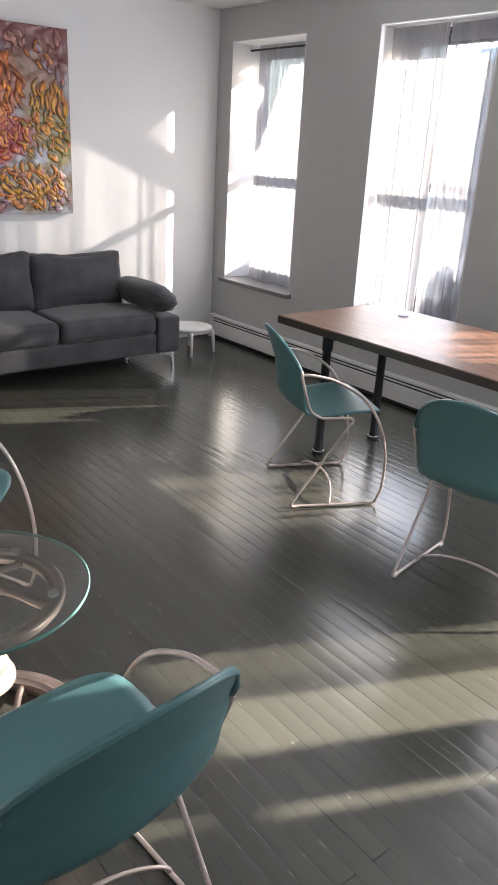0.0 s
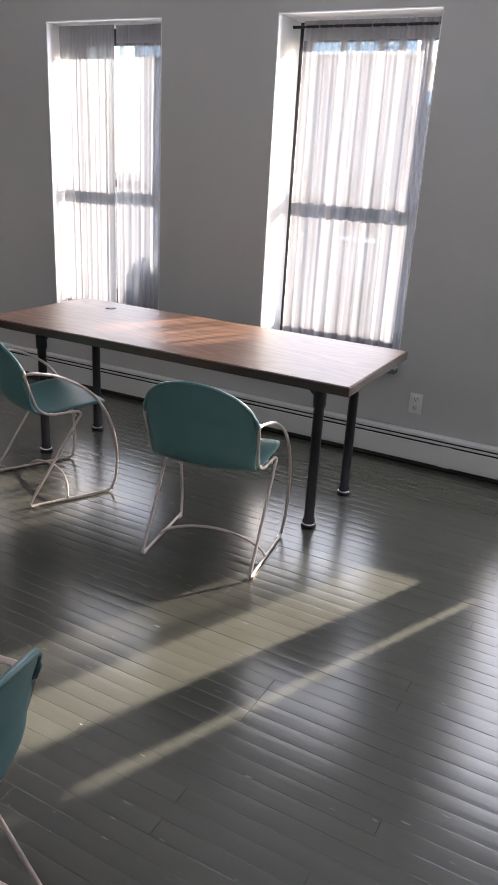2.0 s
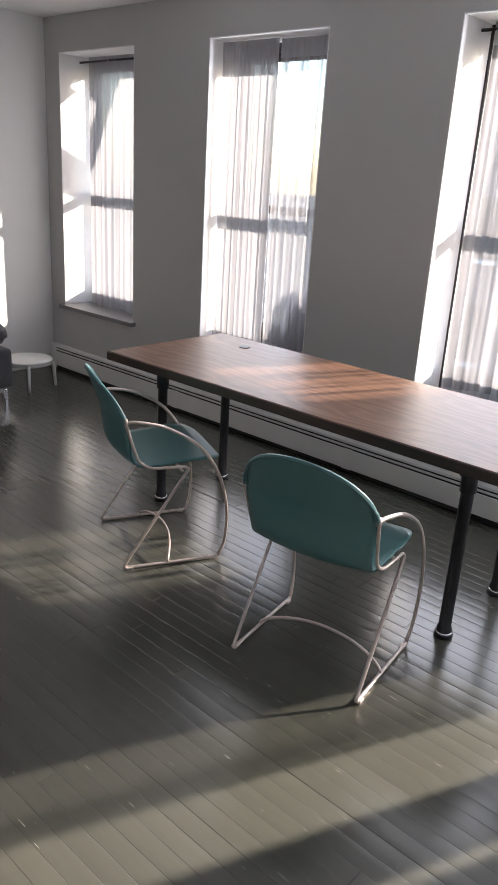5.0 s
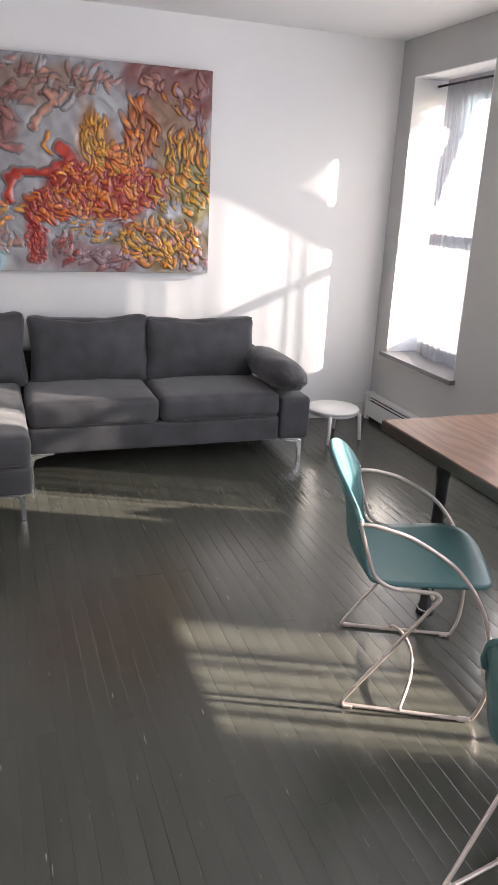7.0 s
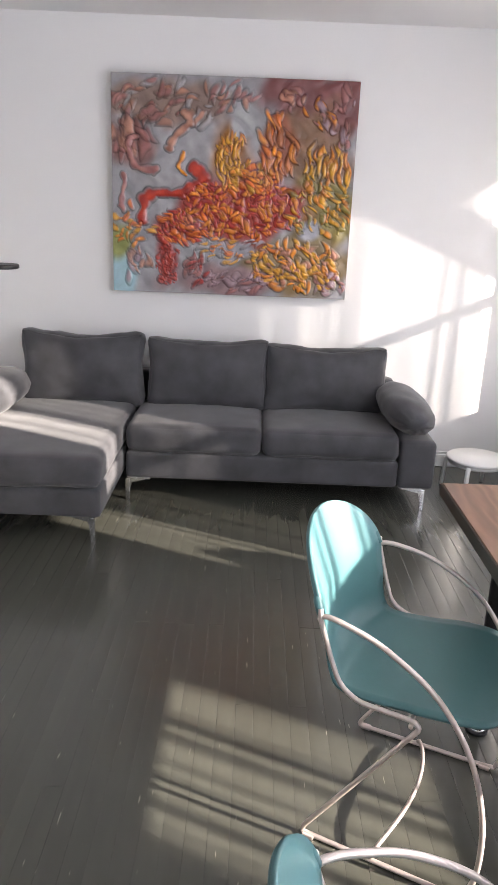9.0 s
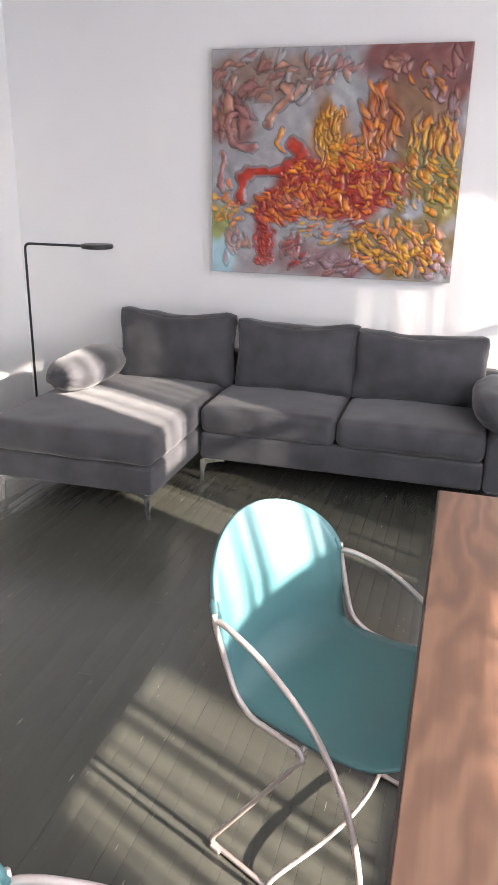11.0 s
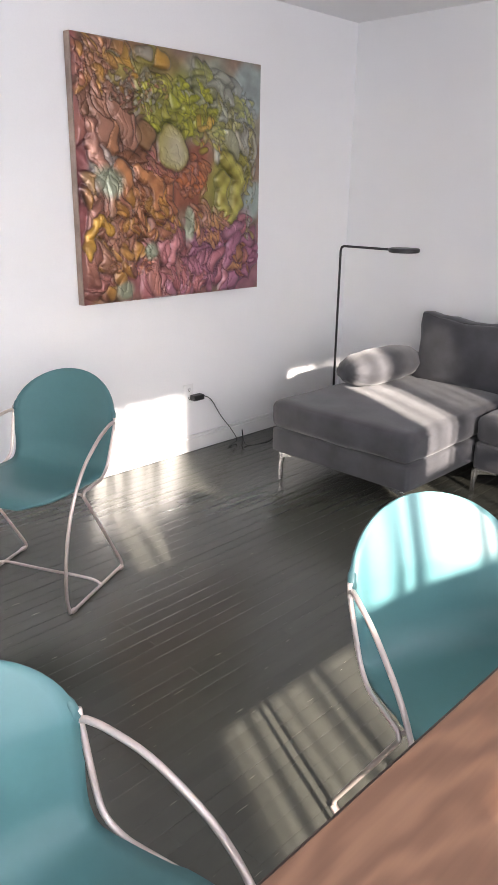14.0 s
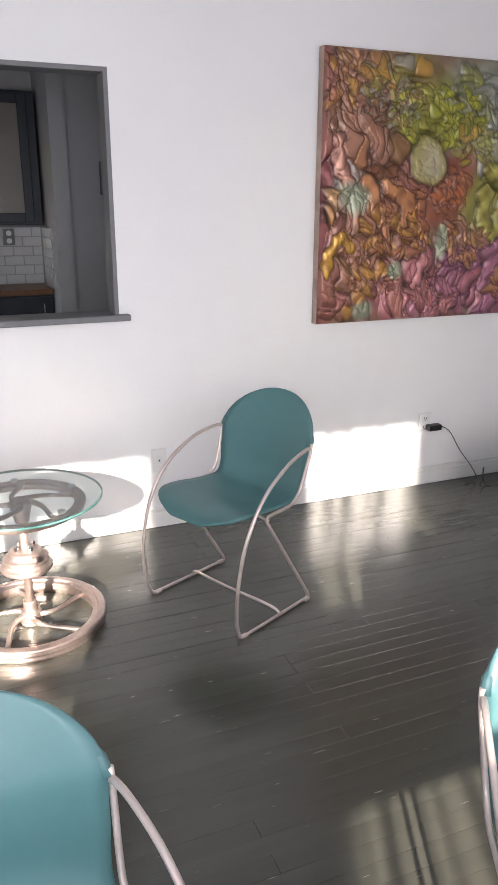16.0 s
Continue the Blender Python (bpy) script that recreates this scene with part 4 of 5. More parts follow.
# ---- paintings ----
def paint_material(name, rough, metal):
    """Glossy poured paint: the pigment lies in the layer itself, with a fine film on top."""
    m = bpy.data.materials.new(name)
    m.use_nodes = True
    N, L = m.node_tree.nodes, m.node_tree.links
    p = N["Principled BSDF"]
    p.inputs["Roughness"].default_value = rough
    p.inputs["Metallic"].default_value = metal
    p.inputs["Coat Weight"].default_value = 0.4
    p.inputs["Coat Roughness"].default_value = 0.12
    pig, tc, n, r, mx = N.new("ShaderNodeAttribute"), N.new("ShaderNodeTexCoord"), N.new("ShaderNodeTexNoise"), N.new("ShaderNodeMapRange"), N.new("ShaderNodeVectorMath")
    pig.attribute_name = "pigment"
    n.inputs["Scale"].default_value, n.inputs["Detail"].default_value = 40.0, 4.0
    L.new(tc.outputs["Object"], n.inputs["Vector"])
    r.inputs["From Min"].default_value, r.inputs["From Max"].default_value = 0.3, 0.7
    r.inputs["To Min"].default_value, r.inputs["To Max"].default_value = 0.94, 1.06
    L.new(n.outputs["Fac"], r.inputs["Value"])
    mx.operation = "SCALE"
    L.new(pig.outputs["Color"], mx.inputs[0])
    L.new(r.outputs["Result"], mx.inputs["Scale"])
    L.new(mx.outputs["Vector"], p.inputs["Base Color"])
    b = N.new("ShaderNodeBump")
    b.inputs["Strength"].default_value, b.inputs["Distance"].default_value = 0.08, 0.002
    L.new(n.outputs["Fac"], b.inputs["Height"])
    L.new(b.outputs["Normal"], p.inputs["Normal"])
    return m


class PouredCanvas:
    """A canvas on which paint is poured in domed worms and drops. u runs to the right and v down, both 0 to 1."""

    def __init__(self, w, h, step, ground, seed, big, take, soft):
        self.w, self.h = w, h
        self.nx, self.ny = int(w / step), int(h / step)
        self.x, self.y = np.meshgrid(np.linspace(0, w, self.nx + 1), np.linspace(0, h, self.ny + 1))
        self.height = np.zeros_like(self.x)
        self.colour = np.empty(self.x.shape + (3,))
        self.colour[:] = ground
        self.rnd, self.big, self.take, self.soft = random.Random(seed), big, take, soft
        # slow swell of the poured ground, and its cloudy tone
        g = self.rnd
        wx = self.x + 0.03 * np.sin(self.y * 17 + seed) + 0.015 * np.sin(self.y * 41)
        wy = self.y + 0.03 * np.sin(self.x * 19 + seed) + 0.015 * np.sin(self.x * 37)
        self.swell = sum(np.sin(wx * g.uniform(-60, 60) + wy * g.uniform(-60, 60) + g.uniform(0, 6)) for _ in range(9)) / 4.0
        self.height += 0.0028 * self.swell
        # the runs of the wet paint, which bend every later drop
        self.px = self.x + 0.009 * np.sin(wx * 24 + 4 * np.sin(wy * 9)) + 0.004 * np.sin(wy * 47 + 2 * np.sin(wx * 17))
        self.py = self.y + 0.009 * np.sin(wy * 26 + 4 * np.sin(wx * 8)) + 0.004 * np.sin(wx * 51 + 2 * np.sin(wy * 19))

    def settle(self):
        """Keeps the washed ground as the tint that later drops take up."""
        self.colour *= (1 + 0.16 * self.swell)[..., None]
        self.tint = self.colour.copy()

    def wash(self, u, v, ru, rv, colour, hard=0.5):
        """Flat, soft-edged field of colour."""
        wob = 0.16 * np.sin(self.x * 11 + v * 9) * np.cos(self.y * 13 + u * 7) + 0.08 * np.sin(self.x * 31 + self.y * 23)
        d = np.hypot((self.x / self.w - u) / ru, (self.y / self.h - v) / rv) + wob
        k = np.clip((1 - d) / (1 - hard), 0, 1)[..., None]
        k = k * k * (3 - 2 * k)
        self.colour = self.colour * (1 - k) + np.array(colour) * k

    def lay(self, sl, d, lift, deep, bright, off, rim):
        """Lays one domed body of paint where d < 1; its pigment thins towards the edge."""
        dome = np.sqrt(np.clip(1 - d * d, 0, 1))
        inside = d < 1
        hh = self.height[sl]
        self.height[sl] = np.where(inside, hh * 0.45 + lift * dome, hh - 0.0016 * np.clip(1 - (d - 1) / 0.22, 0, 1))
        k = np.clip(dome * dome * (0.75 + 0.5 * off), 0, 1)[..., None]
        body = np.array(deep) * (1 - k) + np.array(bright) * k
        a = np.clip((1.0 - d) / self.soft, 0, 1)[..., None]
        # dark rim: outline pigment, with the shade of the creases painted into it
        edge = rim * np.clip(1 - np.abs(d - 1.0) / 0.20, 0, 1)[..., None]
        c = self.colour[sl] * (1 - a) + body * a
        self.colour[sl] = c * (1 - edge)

    def drop(self, u, v, length, width, angle, bend, lift, deep, bright, rim=0.45):
        cx, cy = u * self.w, v * self.h
        reach = max(length, width) * 1.35 + abs(bend) * length + 0.02
        step = self.w / self.nx
        i0, i1 = max(0, int((cx - reach) / step)), min(self.nx + 1, int((cx + reach) / step) + 2)
        j0, j1 = max(0, int((cy - reach) / step)), min(self.ny + 1, int((cy + reach) / step) + 2)
        if i1 - i0 < 2 or j1 - j0 < 2:
            return
        sl = (slice(j0, j1), slice(i0, i1))
        local = self.tint[min(max(int(cy / step), 0), self.ny), min(max(int(cx / step), 0), self.nx)]
        k = self.take
        deep, bright = np.array(deep) * (0.6 - 0.5 * k) + local * k, np.array(bright) ** 1.15 * (1.1 - k) + local * k * 1.1
        ca, sa = math.cos(angle), math.sin(angle)
        dx, dy = self.px[sl] - cx, self.py[sl] - cy
        s, t = (dx * ca + dy * sa) / length, (-dx * sa + dy * ca) / width
        t = t + bend * (s * s - 0.3) * length / width
        wide = 1 + 0.25 * math.sin(u * 91 + v * 37) * s
        d = np.sqrt(s * s + (t / wide) ** 2)
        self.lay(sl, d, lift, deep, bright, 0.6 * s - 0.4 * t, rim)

    def worm(self, pts, r, lift, deep, bright, rim=0.45):
        line = spline([(a * self.w, b * self.h, 0) for a, b in pts], 9)
        d = np.full(self.x.shape, 9.0)
        for i, q in enumerate(line):
            rr = r * (0.75 + 0.35 * math.sin(i * 0.55 + pts[0][0] * 20) ** 2)
            d = np.minimum(d, np.hypot(self.px - q.x, self.py - q.y) / rr)
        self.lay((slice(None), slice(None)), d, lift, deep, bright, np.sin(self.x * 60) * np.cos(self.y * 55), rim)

    def swarm(self, count, u, v, ru, rv, size, ratio, angle, spread, lift, pairs, rim=0.38):
        """Many drops strewn over an oval; pairs: (deep, bright) pigments to choose from."""
        g = self.rnd
        for _ in range(count):
            a, q = g.uniform(0, 2 * math.pi), math.sqrt(g.random())
            ln = g.uniform(*size) * self.big
            deep, bright = g.choice(pairs)
            f = g.uniform(0.75, 1.2)
            self.drop(u + ru * q * math.cos(a), v + rv * q * math.sin(a), ln, ln * g.uniform(*ratio), radians(angle + g.uniform(-spread, spread)),
                      g.uniform(-0.5, 0.5), lift * ln / 0.03 / self.big * g.uniform(0.6, 1.1), [c * f for c in deep], [c * f for c in bright], rim * g.uniform(0.3, 1.2))

    def sheet(self, name, depth, material, parent, label):
        """Turns the canvas into a relief whose face looks along -y."""
        self.height = np.clip(self.height, -0.002, 0.03)
        edge = np.minimum(np.minimum(self.x, self.w - self.x), np.minimum(self.y, self.h - self.y))
        lift = 0.007 + self.height * np.clip(edge / 0.012, 0, 1)
        co = np.stack([self.x - self.w / 2, -depth - lift, self.h / 2 - self.y], axis=-1).reshape(-1, 3)
        n = self.nx + 1
        base = (np.arange(self.ny)[:, None] * n + np.arange(self.nx)[None, :]).reshape(-1)
        quads = np.stack([base, base + n, base + n + 1, base + 1], axis=-1)
        me = bpy.data.meshes.new(name)
        me.from_pydata(co.tolist(), [], quads.tolist())
        me.polygons.foreach_set("use_smooth", [True] * len(me.polygons))
        at = me.attributes.new("pigment", "FLOAT_COLOR", "POINT")
        rgba = np.ones((len(co), 4))
        rgba[:, :3] = np.clip(self.colour.reshape(-1, 3), 0.004, 0.9)
        at.data.foreach_set("color", rgba.reshape(-1))
        me.materials.append(material)
        ob = new(name, me)
        ob.parent = parent
        ob["label"] = label
        return ob


def painting(m, w, h, d, label):
    """Stretched canvas; its back lies in the local plane y = 0 and its face looks along -y."""
    p = thing("painting", m, label, "painting", "abstract paintings")
    part("stretcher", boxed(-w / 2, w / 2, -d, -0.003, -h / 2, h / 2, 0.004), CANVAS, p, "canvas edge")
    return p


def red_canvas():
    w, h, d = 1.433, 1.232, 0.058
    c = PouredCanvas(w - 0.004, h - 0.004, 0.0042, (0.33, 0.32, 0.335), 31, 1.2, 0.20, 0.5)
    maroon, brown, olive = (0.19, 0.060, 0.058), (0.22, 0.11, 0.055), (0.23, 0.18, 0.05)
    for a in ((0.86, 0.10, 0.32, 0.26, maroon), (0.82, 0.34, 0.22, 0.28, brown), (0.90, 0.60, 0.20, 0.26, olive), (0.78, 0.84, 0.30, 0.20, (0.22, 0.15, 0.07)),
              (0.46, 0.93, 0.32, 0.10, (0.30, 0.19, 0.20)), (0.03, 0.95, 0.10, 0.22, (0.36, 0.54, 0.60)), (0.03, 0.76, 0.08, 0.12, (0.26, 0.28, 0.09)),
              (0.22, 0.12, 0.30, 0.13, (0.27, 0.18, 0.15)), (0.07, 0.30, 0.13, 0.14, (0.24, 0.12, 0.11)), (0.53, 0.58, 0.34, 0.21, (0.33, 0.028, 0.012)),
              (0.27, 0.68, 0.16, 0.09, (0.28, 0.035, 0.022)), (0.49, 0.34, 0.11, 0.18, (0.32, 0.13, 0.025)), (0.68, 0.30, 0.09, 0.20, (0.30, 0.085, 0.035)),
              (0.54, 0.20, 0.075, 0.09, (0.40, 0.40, 0.41)), (0.83, 0.68, 0.06, 0.06, (0.34, 0.33, 0.35)), (0.23, 0.84, 0.06, 0.13, (0.36, 0.035, 0.028)),
              (0.53, 0.78, 0.10, 0.05, (0.36, 0.34, 0.37)), (0.34, 0.66, 0.05, 0.04, (0.34, 0.30, 0.32))):
        c.wash(*a)
    c.settle()
    salmon, rose = ((0.22, 0.075, 0.05), (0.60, 0.30, 0.21)), ((0.20, 0.07, 0.07), (0.46, 0.20, 0.18))
    red, fire = ((0.24, 0.012, 0.010), (0.54, 0.045, 0.018)), ((0.44, 0.03, 0.010), (0.95, 0.27, 0.020))
    orange, gold = ((0.38, 0.065, 0.010), (0.95, 0.36, 0.020)), ((0.36, 0.13, 0.012), (0.90, 0.47, 0.025))
    mauve, ash = ((0.20, 0.10, 0.12), (0.52, 0.36, 0.40)), ((0.24, 0.20, 0.20), (0.50, 0.47, 0.48))
    # pale fleshy forms of the upper corner
    c.swarm(45, 0.24, 0.12, 0.24, 0.10, (0.022, 0.055), (0.30, 0.50), -35, 40, 0.0065, [salmon, rose, ash])
    c.swarm(21, 0.08, 0.28, 0.08, 0.09, (0.03, 0.06), (0.35, 0.55), 70, 30, 0.0065, [salmon, rose, rose])
    c.swarm(18, 0.47, 0.08, 0.12, 0.07, (0.02, 0.045), (0.30, 0.45), -50, 30, 0.0065, [salmon, rose])
    c.worm([(0.24, 0.32), (0.27, 0.26), (0.33, 0.20), (0.30, 0.16)], 0.028, 0.016, *salmon)
    c.worm([(0.09, 0.28), (0.07, 0.34), (0.10, 0.40), (0.18, 0.42)], 0.026, 0.014, *rose)
    c.worm([(0.30, 0.33), (0.28, 0.40), (0.31, 0.44)], 0.020, 0.013, *orange)
    # thick red bends
    c.worm([(0.13, 0.66), (0.13, 0.57), (0.18, 0.53), (0.28, 0.52), (0.35, 0.49), (0.38, 0.44), (0.34, 0.40)], 0.036, 0.018, *red)
    c.worm([(0.20, 0.94), (0.24, 0.86), (0.23, 0.78), (0.20, 0.72), (0.27, 0.68), (0.34, 0.66)], 0.030, 0.014, *red)
    c.worm([(0.04, 0.44), (0.05, 0.52), (0.04, 0.60)], 0.020, 0.012, *rose)
    c.swarm(81, 0.23, 0.86, 0.05, 0.10, (0.010, 0.018), (0.4, 0.7), 60, 60, 0.007, [red, ((0.3, 0.02, 0.02), (0.55, 0.08, 0.05))])
    # the burning middle
    c.swarm(162, 0.30, 0.68, 0.13, 0.07, (0.014, 0.034), (0.30, 0.50), 20, 40, 0.006, [red, fire, fire])
    c.swarm(300, 0.54, 0.58, 0.25, 0.14, (0.014, 0.034), (0.34, 0.60), 30, 70, 0.006, [red, red, fire, fire, fire, orange, orange])
    c.swarm(81, 0.50, 0.37, 0.07, 0.13, (0.018, 0.040), (0.22, 0.36), 80, 25, 0.0065, [orange, gold, gold])
    c.swarm(45, 0.58, 0.44, 0.10, 0.06, (0.018, 0.034), (0.4, 0.6), 10, 40, 0.007, [gold, orange, fire])
    c.swarm(40, 0.68, 0.32, 0.07, 0.16, (0.030, 0.055), (0.24, 0.36), 75, 20, 0.0065, [orange, fire, ((0.25, 0.08, 0.04), (0.58, 0.22, 0.08))])
    c.swarm(10, 0.74, 0.08, 0.05, 0.06, (0.02, 0.04), (0.4, 0.6), 60, 40, 0.0065, [rose, salmon])
    c.swarm(16, 0.86, 0.16, 0.08, 0.07, (0.02, 0.04), (0.35, 0.5), 70, 40, 0.008, [rose, mauve, orange])
    c.swarm(10, 0.96, 0.16, 0.03, 0.14, (0.02, 0.045), (0.3, 0.45), 80, 20, 0.008, [rose, mauve])
    # yellow strands at the side, drops below
    c.swarm(45, 0.89, 0.40, 0.10, 0.12, (0.028, 0.055), (0.20, 0.34), 82, 18, 0.0065, [gold, gold, orange])
    c.swarm(81, 0.86, 0.58, 0.13, 0.12, (0.018, 0.040), (0.28, 0.45), 55, 40, 0.0065, [gold, orange, ((0.16, 0.12, 0.03), (0.40, 0.32, 0.06))])
    c.swarm(135, 0.78, 0.85, 0.20, 0.12, (0.018, 0.042), (0.32, 0.55), 45, 60, 0.007, [gold, gold, orange, ((0.30, 0.10, 0.06), (0.66, 0.30, 0.20))])
    c.swarm(27, 0.93, 0.93, 0.06, 0.06, (0.018, 0.034), (0.4, 0.6), 60, 60, 0.007, [mauve, rose, gold])
    c.swarm(45, 0.52, 0.78, 0.17, 0.06, (0.016, 0.036), (0.28, 0.45), -15, 35, 0.0065, [gold, orange, ash, fire])
    c.swarm(35, 0.50, 0.94, 0.16, 0.045, (0.018, 0.040), (0.3, 0.5), -20, 40, 0.008, [mauve, mauve, rose])
    c.swarm(24, 0.36, 0.88, 0.05, 0.08, (0.02, 0.04), (0.35, 0.5), -60, 30, 0.0065, [rose, red])
    c.swarm(29, 0.08, 0.68, 0.09, 0.10, (0.020, 0.036), (0.35, 0.55), -30, 60, 0.007, [orange, gold, fire])
    c.swarm(18, 0.09, 0.86, 0.07, 0.08, (0.026, 0.048), (0.30, 0.45), 80, 25, 0.0065, [salmon, mauve])
    p = painting(pose(-2.068, 0.0, 1.697), w, h, d, "red, orange and grey abstract painting on unframed canvas")
    c.sheet("canvas", d, paint_material("poured_paint_red", 0.26, 0.05), p, "glossy poured paint in high relief")


def violet_canvas():
    w, h, d = 1.288, 1.270, 0.048
    c = PouredCanvas(w - 0.004, h - 0.004, 0.0042, (0.25, 0.17, 0.12), 77, 1.4, 0.48, 0.15)
    for a in ((0.25, 0.55, 0.34, 0.40, (0.27, 0.115, 0.065)), (0.15, 0.15, 0.30, 0.26, (0.27, 0.145, 0.085)), (0.35, 0.08, 0.22, 0.10, (0.26, 0.19, 0.07)),
              (0.75, 0.20, 0.36, 0.24, (0.27, 0.28, 0.21)), (0.52, 0.22, 0.28, 0.17, (0.26, 0.26, 0.04)), (0.56, 0.50, 0.26, 0.20, (0.31, 0.11, 0.065)),
              (0.80, 0.50, 0.18, 0.24, (0.27, 0.25, 0.06)), (0.95, 0.10, 0.14, 0.16, (0.30, 0.35, 0.33)), (0.95, 0.60, 0.09, 0.12, (0.30, 0.36, 0.32)),
              (0.78, 0.84, 0.34, 0.22, (0.31, 0.115, 0.165)), (0.42, 0.88, 0.30, 0.18, (0.36, 0.135, 0.135)), (0.08, 0.88, 0.18, 0.18, (0.33, 0.16, 0.09)),
              (0.10, 0.50, 0.11, 0.10, (0.34, 0.37, 0.34)), (0.00, 0.55, 0.075, 0.75, (0.27, 0.085, 0.085))):
        c.wash(*a)
    c.settle()
    rust, clay = ((0.18, 0.065, 0.035), (0.60, 0.27, 0.11)), ((0.22, 0.09, 0.065), (0.54, 0.27, 0.19))
    amber, lime = ((0.24, 0.11, 0.02), (0.74, 0.42, 0.07)), ((0.16, 0.16, 0.02), (0.60, 0.60, 0.06))
    olive, stone = ((0.18, 0.15, 0.03), (0.46, 0.42, 0.09)), ((0.20, 0.20, 0.17), (0.45, 0.45, 0.40))
    pink, violet = ((0.25, 0.08, 0.085), (0.62, 0.26, 0.26)), ((0.19, 0.07, 0.12), (0.52, 0.24, 0.34))
    # great folds first, then the drops upon them
    c.swarm(44, 0.14, 0.22, 0.14, 0.20, (0.06, 0.12), (0.35, 0.55), 75, 25, 0.008, [clay, clay, rust])
    c.swarm(37, 0.30, 0.60, 0.22, 0.16, (0.06, 0.11), (0.32, 0.50), 60, 60, 0.008, [rust, clay, rust])
    c.swarm(30, 0.12, 0.66, 0.10, 0.14, (0.06, 0.11), (0.28, 0.42), 85, 20, 0.008, [rust, clay, amber])
    c.swarm(30, 0.46, 0.86, 0.16, 0.12, (0.06, 0.11), (0.35, 0.50), 80, 25, 0.008, [pink, clay, pink])
    c.swarm(44, 0.77, 0.82, 0.20, 0.14, (0.05, 0.10), (0.35, 0.50), -35, 40, 0.008, [violet, pink, violet])
    c.swarm(27, 0.10, 0.88, 0.10, 0.10, (0.05, 0.09), (0.40, 0.60), 60, 60, 0.008, [clay, amber, pink])
    c.swarm(44, 0.68, 0.16, 0.18, 0.10, (0.04, 0.08), (0.35, 0.50), 40, 50, 0.008, [stone, stone, lime])
    c.swarm(40, 0.84, 0.32, 0.12, 0.16, (0.04, 0.085), (0.30, 0.45), 70, 30, 0.008, [stone, stone, olive])
    c.swarm(20, 0.30, 0.10, 0.14, 0.08, (0.04, 0.07), (0.40, 0.60), 20, 60, 0.008, [amber, olive, stone])
    c.worm([(0.20, 0.46), (0.24, 0.56), (0.31, 0.61), (0.38, 0.58), (0.36, 0.51), (0.28, 0.47)], 0.050, 0.022, *rust)
    c.worm([(0.76, 0.40), (0.84, 0.46), (0.86, 0.56), (0.80, 0.66), (0.76, 0.60), (0.76, 0.50)], 0.052, 0.024, *olive)
    c.worm([(0.06, 0.32), (0.07, 0.40), (0.11, 0.46)], 0.040, 0.020, *clay)
    c.worm([(0.03, 0.80), (0.05, 0.70), (0.09, 0.66), (0.14, 0.72)], 0.030, 0.018, *amber)
    c.worm([(0.60, 0.66), (0.62, 0.74), (0.70, 0.76), (0.74, 0.70)], 0.028, 0.018, *rust)
    c.worm([(0.44, 0.86), (0.47, 0.78), (0.45, 0.73)], 0.032, 0.018, *pink)
    c.swarm(121, 0.50, 0.22, 0.22, 0.12, (0.014, 0.036), (0.40, 0.65), 20, 60, 0.009, [lime, lime, olive])
    c.swarm(33, 0.68, 0.32, 0.08, 0.09, (0.016, 0.034), (0.40, 0.60), 45, 50, 0.009, [lime, amber, olive])
    c.swarm(34, 0.90, 0.20, 0.06, 0.06, (0.018, 0.04), (0.40, 0.60), 20, 60, 0.009, [lime, stone])
    c.swarm(99, 0.28, 0.18, 0.16, 0.08, (0.006, 0.014), (0.5, 0.9), 30, 80, 0.006, [stone, clay, ((0.08, 0.06, 0.05), (0.2, 0.16, 0.12))])
    c.swarm(88, 0.58, 0.49, 0.10, 0.09, (0.012, 0.028), (0.40, 0.60), 45, 70, 0.009, [((0.3, 0.08, 0.03), (0.72, 0.26, 0.08)), rust, clay])
    c.swarm(40, 0.40, 0.44, 0.10, 0.05, (0.016, 0.034), (0.35, 0.50), 30, 40, 0.009, [pink, clay])
    c.swarm(50, 0.68, 0.68, 0.10, 0.09, (0.018, 0.045), (0.25, 0.40), 70, 60, 0.009, [rust, amber, clay])
    c.swarm(44, 0.34, 0.66, 0.16, 0.10, (0.020, 0.045), (0.30, 0.50), 50, 60, 0.009, [rust, amber, rust])
    c.swarm(33, 0.08, 0.10, 0.09, 0.09, (0.020, 0.05), (0.35, 0.50), 70, 40, 0.010, [rust, amber, clay])
    c.swarm(88, 0.24, 0.84, 0.13, 0.05, (0.006, 0.012), (0.6, 0.9), 0, 90, 0.006, [clay, rust])
    c.swarm(27, 0.22, 0.80, 0.06, 0.06, (0.025, 0.05), (0.35, 0.50), 60, 40, 0.010, [amber, clay])
    c.swarm(44, 0.88, 0.87, 0.07, 0.06, (0.018, 0.040), (0.40, 0.60), 30, 60, 0.009, [amber, rust, violet])
    c.swarm(33, 0.55, 0.92, 0.16, 0.06, (0.02, 0.045), (0.30, 0.45), 75, 40, 0.009, [pink, violet])
    c.swarm(44, 0.93, 0.50, 0.04, 0.30, (0.010, 0.024), (0.4, 0.6), 80, 40, 0.007, [olive, stone, ((0.1, 0.1, 0.05), (0.25, 0.24, 0.12))])
    for a in ((0.34, 0.80, 0.05, 0.05), (0.56, 0.68, 0.028, 0.09), (0.13, 0.52, 0.075, 0.075), (0.20, 0.95, 0.07, 0.05)):
        c.wash(*a, (0.30, 0.32, 0.22), 0.45)
    # smooth brown hollow and the pale stone in it
    c.drop(0.33, 0.34, 0.075, 0.070, 0.3, 0.0, 0.012, (0.20, 0.10, 0.05), (0.30, 0.17, 0.08))
    c.drop(0.475, 0.375, 0.130, 0.105, 1.0, 0.12, 0.010, (0.62, 0.60, 0.10), (0.72, 0.74, 0.58), 0.6)
